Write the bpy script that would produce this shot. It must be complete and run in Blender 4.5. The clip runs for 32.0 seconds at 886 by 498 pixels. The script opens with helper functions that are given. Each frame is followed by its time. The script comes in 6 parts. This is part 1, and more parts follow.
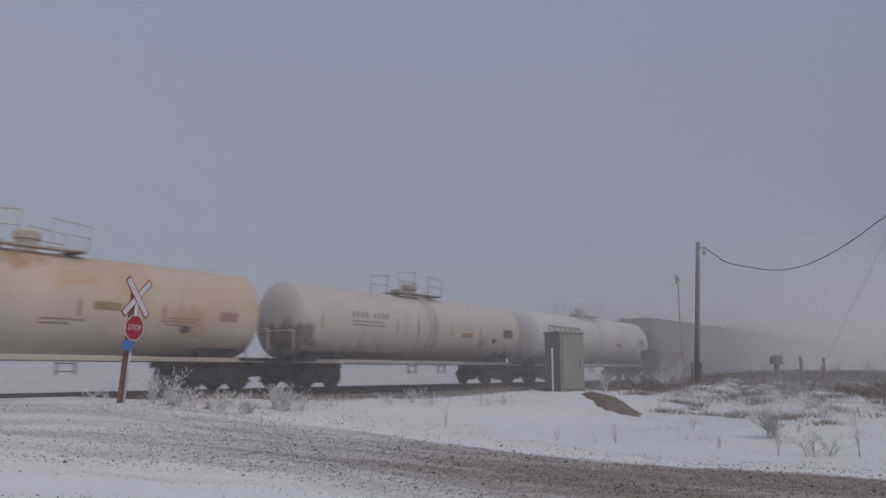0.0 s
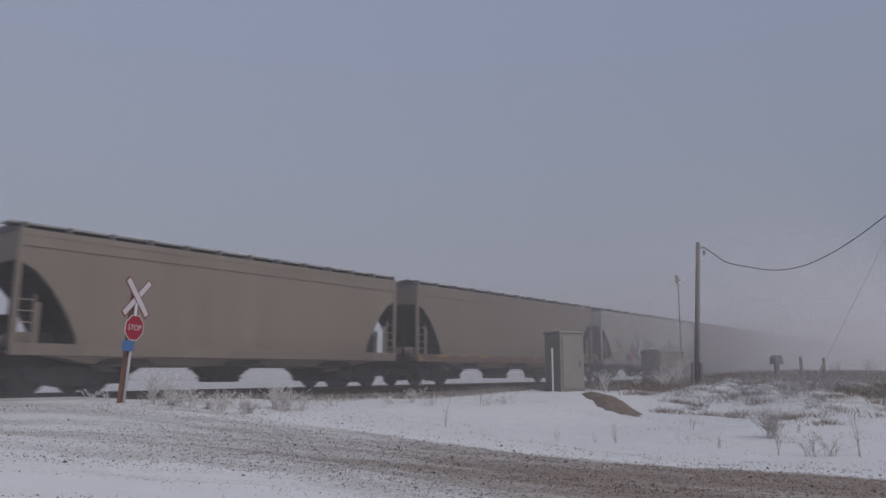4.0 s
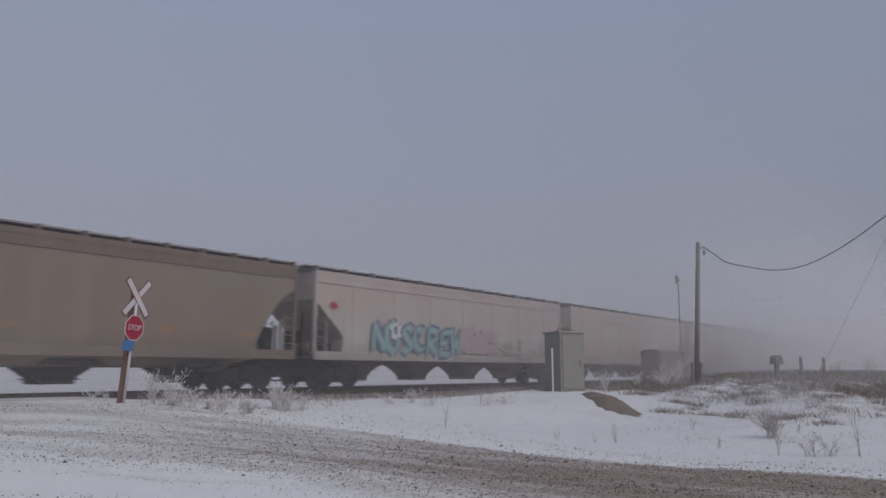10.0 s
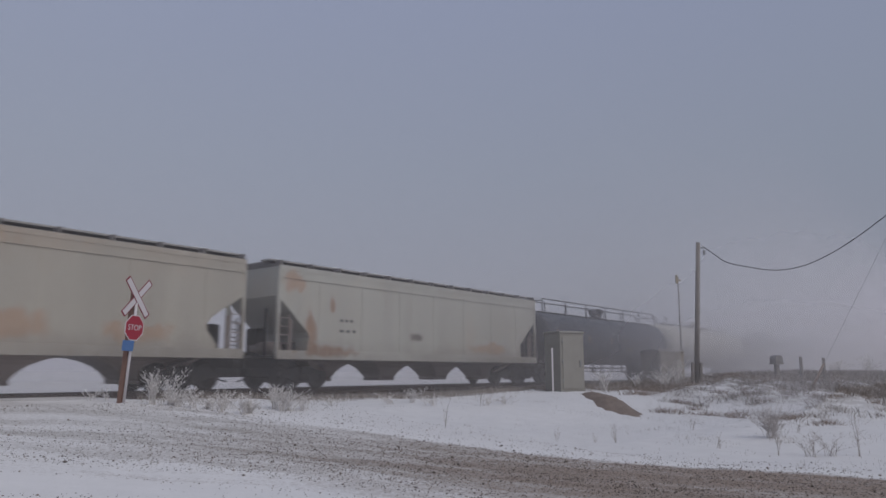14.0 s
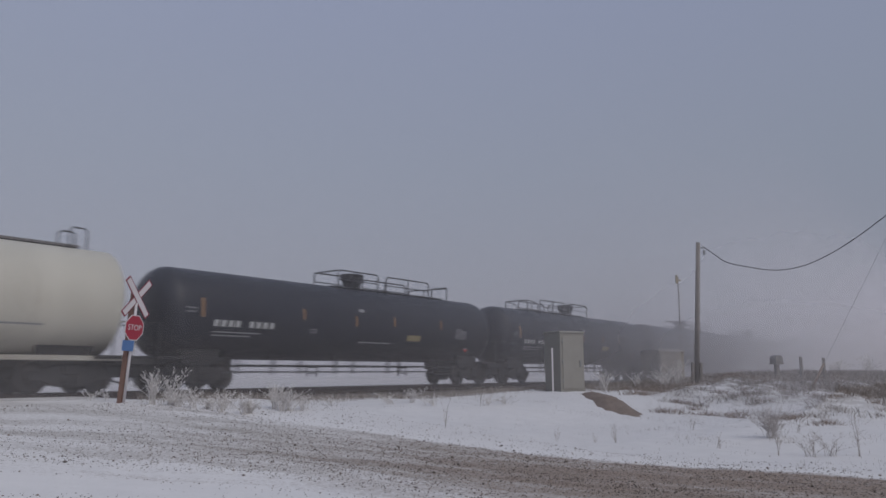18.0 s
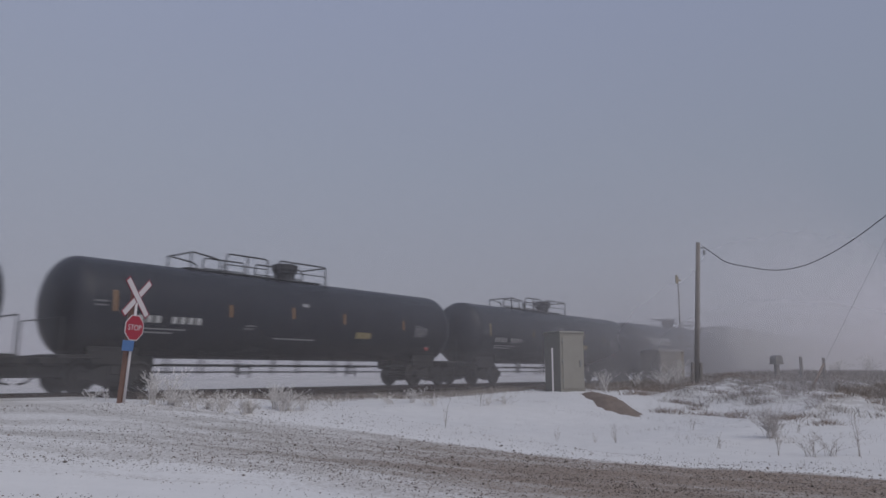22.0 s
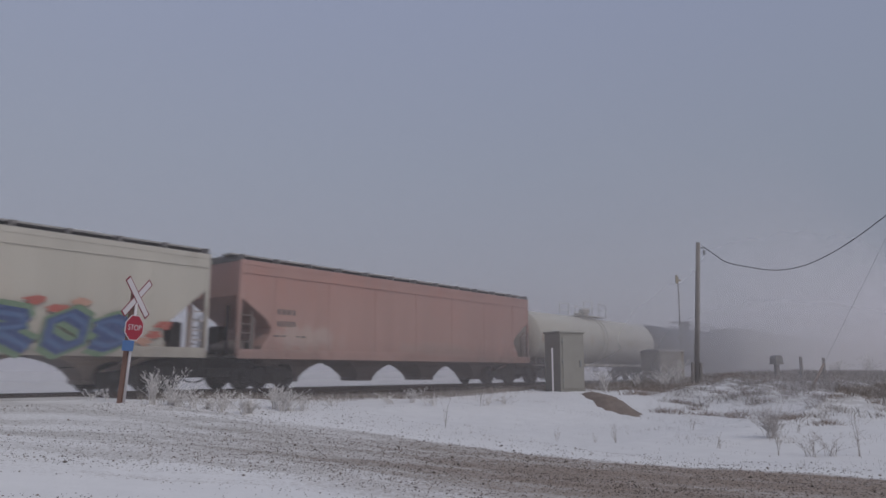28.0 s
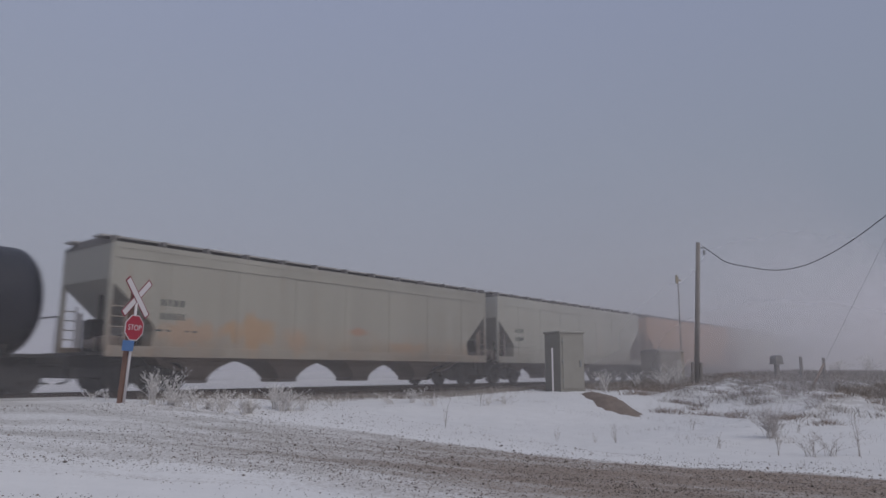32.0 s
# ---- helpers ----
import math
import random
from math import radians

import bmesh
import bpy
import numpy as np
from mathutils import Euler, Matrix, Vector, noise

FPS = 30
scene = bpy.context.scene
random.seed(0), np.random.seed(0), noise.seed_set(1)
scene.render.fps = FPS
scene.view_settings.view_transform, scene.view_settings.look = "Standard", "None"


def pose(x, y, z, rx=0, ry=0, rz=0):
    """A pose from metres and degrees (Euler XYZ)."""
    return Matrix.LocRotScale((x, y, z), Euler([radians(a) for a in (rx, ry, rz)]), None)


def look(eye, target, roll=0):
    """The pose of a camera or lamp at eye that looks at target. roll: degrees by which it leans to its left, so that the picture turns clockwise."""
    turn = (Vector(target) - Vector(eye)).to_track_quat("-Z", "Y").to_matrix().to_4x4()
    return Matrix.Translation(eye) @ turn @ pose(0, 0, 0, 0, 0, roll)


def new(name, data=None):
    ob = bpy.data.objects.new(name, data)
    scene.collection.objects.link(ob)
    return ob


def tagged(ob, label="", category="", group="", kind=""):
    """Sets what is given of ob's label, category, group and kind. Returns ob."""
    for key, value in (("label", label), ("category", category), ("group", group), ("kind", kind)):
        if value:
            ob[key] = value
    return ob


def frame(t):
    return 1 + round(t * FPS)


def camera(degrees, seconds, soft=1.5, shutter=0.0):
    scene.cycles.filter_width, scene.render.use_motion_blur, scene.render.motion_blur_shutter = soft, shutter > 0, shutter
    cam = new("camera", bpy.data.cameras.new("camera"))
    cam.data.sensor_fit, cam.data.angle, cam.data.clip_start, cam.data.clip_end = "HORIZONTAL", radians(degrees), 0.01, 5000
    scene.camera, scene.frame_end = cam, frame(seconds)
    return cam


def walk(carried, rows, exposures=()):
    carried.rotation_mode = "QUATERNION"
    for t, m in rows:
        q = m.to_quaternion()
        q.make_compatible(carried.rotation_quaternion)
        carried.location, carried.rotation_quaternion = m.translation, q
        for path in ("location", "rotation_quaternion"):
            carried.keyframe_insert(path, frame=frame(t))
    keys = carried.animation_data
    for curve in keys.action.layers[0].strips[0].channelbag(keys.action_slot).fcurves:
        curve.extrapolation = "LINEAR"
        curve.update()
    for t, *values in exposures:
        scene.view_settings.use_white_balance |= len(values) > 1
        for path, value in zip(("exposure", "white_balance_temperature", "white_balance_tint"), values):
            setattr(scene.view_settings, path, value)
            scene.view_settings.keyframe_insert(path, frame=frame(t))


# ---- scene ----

# A level crossing on a foggy winter prairie; the camera stands still while a freight train passes.
cam = camera(64.18, 32.0, soft=1.55, shutter=0.35)
EYE = (0.0, 0.0, 0.63)
AIM = look(EYE, (0.0, 100.0, 17.91))
walk(cam, [(0.0, AIM), (32.0, AIM)])

# ---------------------------------------------------------------- light
SUN_FROM = Vector((0.45, -0.52, 0.72)).normalized()
world = bpy.data.worlds.new("winter_sky")
scene.world = world
world.use_nodes = True
wn, wl = world.node_tree.nodes, world.node_tree.links
wn.clear()
w_out = wn.new("ShaderNodeOutputWorld")
w_bg = wn.new("ShaderNodeBackground")
w_co = wn.new("ShaderNodeTexCoord")
w_sep = wn.new("ShaderNodeSeparateXYZ")
w_ramp = wn.new("ShaderNodeValToRGB")
w_sky = wn.new("ShaderNodeTexSky")
w_sky.sky_type, w_sky.sun_disc = "NISHITA", False
w_sky.sun_elevation = math.asin(SUN_FROM.z)
w_sky.sun_rotation = math.atan2(SUN_FROM.x, SUN_FROM.y)
w_sky.dust_density = 4.0
w_dim = wn.new("ShaderNodeVectorMath")
w_dim.operation = "SCALE"
w_dim.inputs["Scale"].default_value = 0.05
w_mix = wn.new("ShaderNodeMix")
w_mix.data_type = "RGBA"
w_mix.inputs["Factor"].default_value = 0.10
wl.new(w_co.outputs["Generated"], w_sep.inputs[0])
wl.new(w_sep.outputs["Z"], w_ramp.inputs[0])
wl.new(w_sky.outputs[0], w_dim.inputs[0])
wl.new(w_ramp.outputs[0], w_mix.inputs["A"])
wl.new(w_dim.outputs[0], w_mix.inputs["B"])
w_side = wn.new("ShaderNodeMapRange")
w_side.inputs["From Min"].default_value, w_side.inputs["From Max"].default_value = -0.6, 0.6
w_side.inputs["To Min"].default_value, w_side.inputs["To Max"].default_value = 1.08, 0.96
w_tint = wn.new("ShaderNodeVectorMath")
w_tint.operation = "SCALE"
wl.new(w_sep.outputs["X"], w_side.inputs["Value"])
wl.new(w_mix.outputs["Result"], w_tint.inputs[0])
wl.new(w_side.outputs[0], w_tint.inputs["Scale"])
wl.new(w_tint.outputs[0], w_bg.inputs["Color"])
wl.new(w_bg.outputs[0], w_out.inputs[0])
ramp = w_ramp.color_ramp
ramp.elements[0].position, ramp.elements[0].color = 0.0, (0.285, 0.285, 0.345, 1)
ramp.elements[1].position, ramp.elements[1].color = 1.0, (0.30, 0.335, 0.44, 1)
for at, col in ((0.10, (0.272, 0.286, 0.345, 1)), (0.28, (0.268, 0.298, 0.378, 1)), (0.48, (0.268, 0.302, 0.418, 1))):
    el = ramp.elements.new(at)
    el.color = col
w_bg.inputs["Strength"].default_value = 1.0

sun = new("sun", bpy.data.lights.new("sun", "SUN"))
sun.data.energy, sun.data.angle, sun.data.color = 0.95, radians(30), (1.0, 0.94, 0.88)
sun.matrix_world = look(SUN_FROM * 60, (0, 0, 0))

# ---------------------------------------------------------------- the lie of the land
# Track frame: x along the line away from the crossing, y across it, z up from the rail head.
DX, DY, NX, NY, DIST = 0.62886, 0.77752, -0.77752, 0.62886, 21.8
HEADING = math.degrees(math.atan2(DY, DX))
SPEED = 15.0


def on_track(s, b=0.0, z=0.0):
    return pose(DX * s + NX * (DIST + b), DY * s + NY * (DIST + b), z, 0, 0, HEADING)


def along(x, y):
    return x * DX + y * DY


def across(x, y):
    return x * NX + y * NY - DIST


def smooth(a, b, v):
    t = min(1.0, max(0.0, (v - a) / (b - a)))
    return t * t * (3 - 2 * t)


def ground_height(x, y, fine=True):
    a, b = along(x, y), across(x, y)
    deck = 0.17 * (1 - smooth(9.2, 11.5, a)) * (1 - smooth(1.0, 2.6, b))
    if b > 0:
        z = -0.25 - 0.30 * smooth(2.1, 3.6, b) + deck
        if fine and b > 3.4:
            z += 0.10 * (noise.noise(Vector((x * 0.08, y * 0.08, 3.0)))) * smooth(3.4, 8, b)
        return z
    road = -0.10 - 0.82 * smooth(3.5, 17.0, -b)
    crest = smooth(22.0, 30.0, a)
    bank = -0.80 + (0.50 + 0.16 * smooth(19.5, 24.0, a)) * (smooth(-14.5, -9.0, b) * (1 - crest) + smooth(-20.0, -12.5, b) * crest) - 0.10 * smooth(-6.5, -4.5, b) * smooth(18.0, 23.0, a)
    bank += 0.55 * smooth(25.0, 32.0, a) * smooth(-19.5, -14.5, b) * (1 - smooth(-12.5, -9.8, b))
    bank += 0.40 * smooth(34.0, 44.0, a) * smooth(-12.5, -9.8, b) * (1 - smooth(-8.0, -5.0, b))
    k = smooth(11.0, 17.0, a + 0.35 * (b + 6))
    z = road * (1 - k) + bank * k
    if fine:
        p = Vector((x, y, 0))
        off = smooth(11.0, 13.0, a)
        z += off * (0.10 * noise.noise(p * 0.35) + 0.05 * noise.noise(p * 1.1)) * (1 - smooth(-5, -3, b))
        z += crest * 0.12 * noise.noise(p * 0.9 + Vector((7, 0, 0)))
        z += 0.012 * noise.noise(p * 2.3) + 0.008 * noise.noise(p * 6.0)
        # wheel ruts along the road
        z -= 0.03 * (1 - off) * (math.exp(-((a - 8.1) / 0.45) ** 2) + math.exp(-((a - 10.0) / 0.5) ** 2) + math.exp(-((a - 5.2) / 0.5) ** 2))
        z += 0.06 * math.exp(-((a - 12.1) / 0.5) ** 2) * (1 - smooth(-6, -4, b))
    near = smooth(-2.9, -2.1, b)
    return z * (1 - near) + (deck - 0.25) * near


# ---------------------------------------------------------------- materials
MATS = {}


class Nodes:
    """A small builder for a Principled material."""

    def __init__(self, name):
        self.mat = bpy.data.materials.new(name)
        self.mat.use_nodes = True
        self.n, self.l = self.mat.node_tree.nodes, self.mat.node_tree.links
        self.bsdf = self.n["Principled BSDF"]

    def node(self, kind, **values):
        nd = self.n.new(kind)
        for key, value in values.items():
            nd.inputs[key.replace("_", " ")].default_value = value
        return nd

    def coords(self, scale=(1, 1, 1), space="Object"):
        tc = self.n.new("ShaderNodeTexCoord")
        mp = self.n.new("ShaderNodeMapping")
        mp.inputs["Scale"].default_value = scale
        self.l.new(tc.outputs[space], mp.inputs["Vector"])
        return mp.outputs["Vector"]

    def noise(self, scale, vector=None, detail=4.0, rough=0.6):
        nd = self.node("ShaderNodeTexNoise", Scale=scale, Detail=detail, Roughness=rough)
        if vector is not None:
            self.l.new(vector, nd.inputs["Vector"])
        return nd.outputs["Fac"]

    def ramp(self, fac, stops):
        nd = self.n.new("ShaderNodeValToRGB")
        cr = nd.color_ramp
        while len(cr.elements) < len(stops):
            cr.elements.new(0.5)
        for el, (at, col) in zip(cr.elements, stops):
            el.position = at
            el.color = (*col, 1) if len(col) == 3 else col
        self.l.new(fac, nd.inputs[0])
        return nd.outputs[0]

    def step(self, fac, lo, hi):
        nd = self.n.new("ShaderNodeMapRange")
        nd.inputs["From Min"].default_value, nd.inputs["From Max"].default_value = lo, hi
        self.l.new(fac, nd.inputs["Value"])
        return nd.outputs[0]

    def math(self, op, a, b):
        nd = self.n.new("ShaderNodeMath")
        nd.operation = op
        for i, v in enumerate((a, b)):
            if isinstance(v, (int, float)):
                nd.inputs[i].default_value = v
            else:
                self.l.new(v, nd.inputs[i])
        return nd.outputs[0]

    def mix(self, fac, a, b):
        nd = self.n.new("ShaderNodeMix")
        nd.data_type = "RGBA"
        for slot, v in (("Factor", fac), ("A", a), ("B", b)):
            if isinstance(v, (int, float)):
                nd.inputs[slot].default_value = v
            elif isinstance(v, tuple):
                nd.inputs[slot].default_value = (*v, 1)
            else:
                self.l.new(v, nd.inputs[slot])
        return nd.outputs["Result"]

    def bump(self, height, strength=0.3, distance=0.02):
        nd = self.node("ShaderNodeBump", Strength=strength, Distance=distance)
        self.l.new(height, nd.inputs["Height"])
        self.l.new(nd.outputs[0], self.bsdf.inputs["Normal"])

    def done(self, color, rough=0.7, metal=0.0):
        if isinstance(color, tuple):
            self.bsdf.inputs["Base Color"].default_value = (*color, 1)
        else:
            self.l.new(color, self.bsdf.inputs["Base Color"])
        if isinstance(rough, (int, float)):
            self.bsdf.inputs["Roughness"].default_value = rough
        else:
            self.l.new(rough, self.bsdf.inputs["Roughness"])
        self.bsdf.inputs["Metallic"].default_value = metal
        return self.mat


def plain(name, color, rough=0.6, metal=0.0, wear=0.25, scale=3.0):
    """Paint, steel or wood with two sizes of mottling."""
    if name in MATS:
        return MATS[name]
    m = Nodes(name)
    v = m.coords()
    n1, n2 = m.noise(scale, v, 5), m.noise(scale * 9, v, 3)
    dark = tuple(c * (1 - wear) for c in color)
    light = tuple(min(1, c * (1 + wear * 0.5)) for c in color)
    col = m.mix(m.math("ADD", m.math("MULTIPLY", n1, 0.7), m.math("MULTIPLY", n2, 0.3)), dark, light)
    m.bump(n2, 0.15, 0.01)
    MATS[name] = m.done(col, rough, metal)
    return MATS[name]


def car_paint(name, color, rust=(0.30, 0.13, 0.05), amount=0.3, grime=0.35, rough=0.6, patch=0.35, zone=None, splash=0.45, spots=(), runs=0.5):
    """Weathered paint on a freight car: vertical streaks, rust blooms, runs and road grime; spots: stains (x, z, half width, half height, colour)."""
    if name in MATS:
        return MATS[name]
    m = Nodes(name)
    streak = m.noise(1.0, m.coords((2.2, 2.2, 0.16)), 6, 0.65)
    cloud = m.noise(0.32, m.coords(), 4, 0.55)
    speck = m.noise(9.0, m.coords(), 4, 0.7)
    base = m.mix(streak, tuple(c * (1 - grime) for c in color), tuple(min(1, c * 1.08) for c in color))
    base = m.mix(m.math("MULTIPLY", m.step(speck, 0.55, 0.8), 0.25), base, tuple(c * 0.55 for c in color))
    lo, hi = (0.40, 0.60) if zone else (0.52 - patch * 0.1, 0.70)
    bloom = m.math("MULTIPLY", m.step(cloud, lo, hi), m.step(streak, 0.35, 0.65))
    sep = m.n.new("ShaderNodeSeparateXYZ")
    m.l.new(m.n.new("ShaderNodeTexCoord").outputs["Object"], sep.inputs[0])
    if zone:
        # rust that spreads from the roof or from the sill
        bloom = m.math("MULTIPLY", m.math("ADD", m.math("MULTIPLY", bloom, 0.8), 0.25), m.step(m.math("ADD", sep.outputs["Z"], m.math("MULTIPLY", m.math("SUBTRACT", cloud, 0.5), 2.4)), zone[0], zone[1]))
    base = m.mix(m.math("MULTIPLY", bloom, amount), base, rust)
    # each side sheet has faded a little differently; rust runs down from the seams
    sheet = m.noise(1.0, m.coords((0.55, 0.0, 0.0)), 1, 0.4)
    base = m.mix(m.math("MULTIPLY", m.step(sheet, 0.62, 0.40), 0.22), base, tuple(c * 0.62 for c in color))
    thread = m.noise(1.0, m.coords((6.5, 6.5, 0.10)), 3, 0.6)
    gap = m.noise(0.55, m.coords((1.0, 1.0, 0.5)), 3, 0.5)
    run = m.math("MULTIPLY", m.step(thread, 0.57, 0.70), m.step(gap, 0.45, 0.62))
    base = m.mix(m.math("MULTIPLY", run, runs), base, tuple(r * 0.5 + c * 0.2 for r, c in zip(rust, color)))
    scuff = m.math("MULTIPLY", m.step(m.noise(1.0, m.coords((1.1, 1.1, 3.2)), 5, 0.75), 0.63, 0.74), 0.22)
    base = m.mix(scuff, base, tuple(min(0.8, c * 1.35 + 0.02) for c in color))
    ragged = m.math("SUBTRACT", m.noise(1.5, m.coords((1.3, 1.3, 0.55)), 7, 0.72), 0.5)
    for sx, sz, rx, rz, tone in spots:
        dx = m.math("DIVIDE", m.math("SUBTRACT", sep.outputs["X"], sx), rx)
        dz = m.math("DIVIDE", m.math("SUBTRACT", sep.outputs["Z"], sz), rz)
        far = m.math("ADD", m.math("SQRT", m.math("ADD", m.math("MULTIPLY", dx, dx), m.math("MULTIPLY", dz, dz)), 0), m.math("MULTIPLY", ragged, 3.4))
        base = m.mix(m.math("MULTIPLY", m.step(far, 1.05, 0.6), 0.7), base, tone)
    # wheel spray thrown up over the lowest boards
    low = m.math("MULTIPLY", m.step(m.math("ADD", sep.outputs["Z"], m.math("MULTIPLY", streak, 0.9)), 2.3, 1.5), m.step(cloud, 0.3, 0.6))
    base = m.mix(m.math("MULTIPLY", low, splash), base, (0.13, 0.105, 0.095))
    m.bump(speck, 0.06, 0.01)
    MATS[name] = m.done(base, m.step(streak, -0.6 + (0.6 - rough), 1.6))
    m.bsdf.inputs["Roughness"].default_value = rough
    return MATS[name]


def grass_mat(name, low, high):
    m = Nodes(name)
    g = m.n.new("ShaderNodeNewGeometry")
    col = m.mix(g.outputs["Random Per Island"], low, high)
    return m.done(col, 0.8)


steel_dark = plain("truck_steel", (0.026, 0.024, 0.024), 0.75, 0.0, 0.4)
wheel_steel = plain("wheel_steel", (0.038, 0.033, 0.032), 0.55, 0.3, 0.4)
black_paint = car_paint("black_tank_paint", (0.013, 0.015, 0.025), (0.045, 0.042, 0.048), 0.3, 0.3, 0.55, splash=0.3)
black_gear = plain("black_gear", (0.03, 0.03, 0.034), 0.6, 0.0, 0.3)
white_mark = plain("white_marking", (0.54, 0.54, 0.53), 0.6)
dull_mark = plain("dull_grey_marking", (0.17, 0.17, 0.175), 0.6)
grey_mark = plain("grey_marking", (0.30, 0.30, 0.30), 0.6)
dark_mark = plain("dark_marking", (0.10, 0.11, 0.11), 0.6)
orange_mark = plain("orange_marking", (0.32, 0.175, 0.075), 0.5)
yellow_mark = plain("yellow_marking", (0.31, 0.25, 0.12), 0.5)
red_mark = plain("red_marking", (0.45, 0.06, 0.05), 0.5)
roof_grime = plain("roof_grime", (0.20, 0.185, 0.175), 0.8, 0.0, 0.4)
drift_snow = plain("drift_snow", (0.72, 0.71, 0.72), 0.8, 0.0, 0.1)
board_grey = plain("running_board_grey", (0.40, 0.38, 0.365), 0.8, 0.0, 0.35)
galvanised = plain("galvanised_steel", (0.34, 0.35, 0.36), 0.5, 0.4)


def snow_ground():
    m = Nodes("snowy_ground")
    pos = m.n.new("ShaderNodeNewGeometry").outputs["Position"]
    sep = m.n.new("ShaderNodeSeparateXYZ")
    m.l.new(pos, sep.inputs[0])
    x, y = sep.outputs["X"], sep.outputs["Y"]
    a = m.math("ADD", m.math("MULTIPLY", x, DX), m.math("MULTIPLY", y, DY))
    b = m.math("SUBTRACT", m.math("ADD", m.math("MULTIPLY", x, NX), m.math("MULTIPLY", y, NY)), DIST)
    # q runs across the road: 12 at its far edge, which swings in towards the crossing; the wheel tracks fan out there
    t = m.math("MINIMUM", m.math("MAXIMUM", m.math("DIVIDE", m.math("SUBTRACT", -4.8, b), 15.2), -0.4), 1.33)
    edge = m.math("ADD", 8.6, m.math("MULTIPLY", 3.4, m.math("SUBTRACT", m.math("MULTIPLY", t, 1.6), m.math("MULTIPLY", m.math("MULTIPLY", t, t), 0.6))))
    fan = m.math("ADD", 0.22, m.math("MULTIPLY", m.step(b, -5.5, -14.0), 0.78))
    q = m.math("SUBTRACT", 12.0, m.math("MULTIPLY", m.math("SUBTRACT", edge, a), fan))
    comb = m.n.new("ShaderNodeCombineXYZ")
    m.l.new(m.math("MULTIPLY", q, 1.6), comb.inputs[0])
    m.l.new(m.math("MULTIPLY", b, 0.22), comb.inputs[1])
    stripe = m.noise(1.3, comb.outputs[0], 5, 0.6)
    big, mid, fine = m.noise(0.35, pos, 4), m.noise(2.2, pos, 5, 0.65), m.noise(14.0, pos, 5, 0.7)
    grit = m.noise(46.0, pos, 3, 0.7)
    # bare gravel lies in the wheel tracks of the road and thins out towards the crossing
    wander = m.math("MULTIPLY", m.math("SUBTRACT", m.noise(0.25, comb.outputs[0], 2), 0.5), 0.8)
    aw = m.math("ADD", q, m.math("MULTIPLY", wander, 0.5))
    away = m.step(b, -9.0, -17.0)
    # the far half of the road is worn to gravel up to a sharp edge; the near half keeps more snow
    worn = m.math("MULTIPLY", m.step(aw, 5.8, 9.2), m.step(aw, 12.15, 11.85))
    worn = m.math("MULTIPLY", worn, m.math("ADD", 0.34, m.math("MULTIPLY", away, 0.30)))
    thin = m.math("MULTIPLY", m.step(aw, 12.8, 12.0), 0.09)
    worn = m.math("MAXIMUM", worn, thin)
    mask = m.math("ADD", worn, m.math("MULTIPLY", m.math("SUBTRACT", stripe, 0.5), 0.78))
    mask = m.math("ADD", mask, m.math("MULTIPLY", m.math("SUBTRACT", fine, 0.5), 0.75))
    mask = m.math("ADD", mask, m.math("MULTIPLY", m.math("SUBTRACT", grit, 0.5), 0.55))
    onroad = m.math("MULTIPLY", m.step(q, 14.4, 12.0), m.step(b, 4.0, 2.0))
    gravel_fac = m.math("MULTIPLY", m.step(mask, 0.19, 0.62), onroad)
    tint = m.mix(away, (0.42, 0.39, 0.35), (0.38, 0.295, 0.235))
    gravel = m.mix(m.step(grit, 0.32, 0.62), (0.085, 0.066, 0.055), tint)
    gravel = m.mix(m.math("MULTIPLY", m.step(fine, 0.5, 0.75), 0.5), gravel, (0.60, 0.575, 0.545))
    # stubble and dead grass poke through on the rise beside the pole
    rise = m.math("MULTIPLY", m.math("MULTIPLY", m.step(a, 24.0, 30.0), m.step(a, 75.0, 48.0)), m.math("MULTIPLY", m.step(b, -19.0, -15.5), m.step(b, 1.0, -1.0)))
    bare = m.math("MULTIPLY", m.step(m.math("ADD", m.math("MULTIPLY", mid, 0.6), m.math("MULTIPLY", big, 0.4)), 0.455, 0.53), rise)
    soil = m.mix(fine, (0.11, 0.092, 0.078), (0.29, 0.255, 0.225))
    # ballast along the track
    shelf = m.math("MULTIPLY", m.math("MULTIPLY", m.step(a, 16.0, 24.0), m.step(b, 0.0, -1.0)), 1.7)
    bal = m.math("SUBTRACT", m.math("ADD", 3.3, shelf), m.math("ABSOLUTE", b, 0))
    ballast_fac = m.step(m.math("ADD", bal, m.math("MULTIPLY", m.math("SUBTRACT", mid, 0.5), 2.2)), 0.2, 0.9)
    ballast_fac = m.math("MULTIPLY", ballast_fac, m.step(m.math("ADD", a, m.math("MULTIPLY", mid, 2.0)), 10.2, 11.8))
    ballast = m.mix(grit, (0.05, 0.042, 0.04), (0.22, 0.19, 0.175))
    ballast = m.mix(m.math("MULTIPLY", m.step(mid, 0.50, 0.62), 0.55), ballast, (0.62, 0.62, 0.64))
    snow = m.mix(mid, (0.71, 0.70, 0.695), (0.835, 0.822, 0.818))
    snow = m.mix(m.math("MULTIPLY", m.step(fine, 0.62, 0.85), 0.28), snow, (0.45, 0.42, 0.40))
    # the packed road keeps the brightest snow; the rough bank's sloping shade is painted darker
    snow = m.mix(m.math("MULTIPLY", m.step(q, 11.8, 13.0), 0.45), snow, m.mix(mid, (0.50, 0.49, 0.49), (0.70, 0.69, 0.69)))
    # field beyond the track, greyed to paint in the train's shade and haze
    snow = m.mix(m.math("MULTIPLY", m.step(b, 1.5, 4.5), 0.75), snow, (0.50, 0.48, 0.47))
    col = m.mix(m.math("MULTIPLY", bare, 0.9), snow, soil)
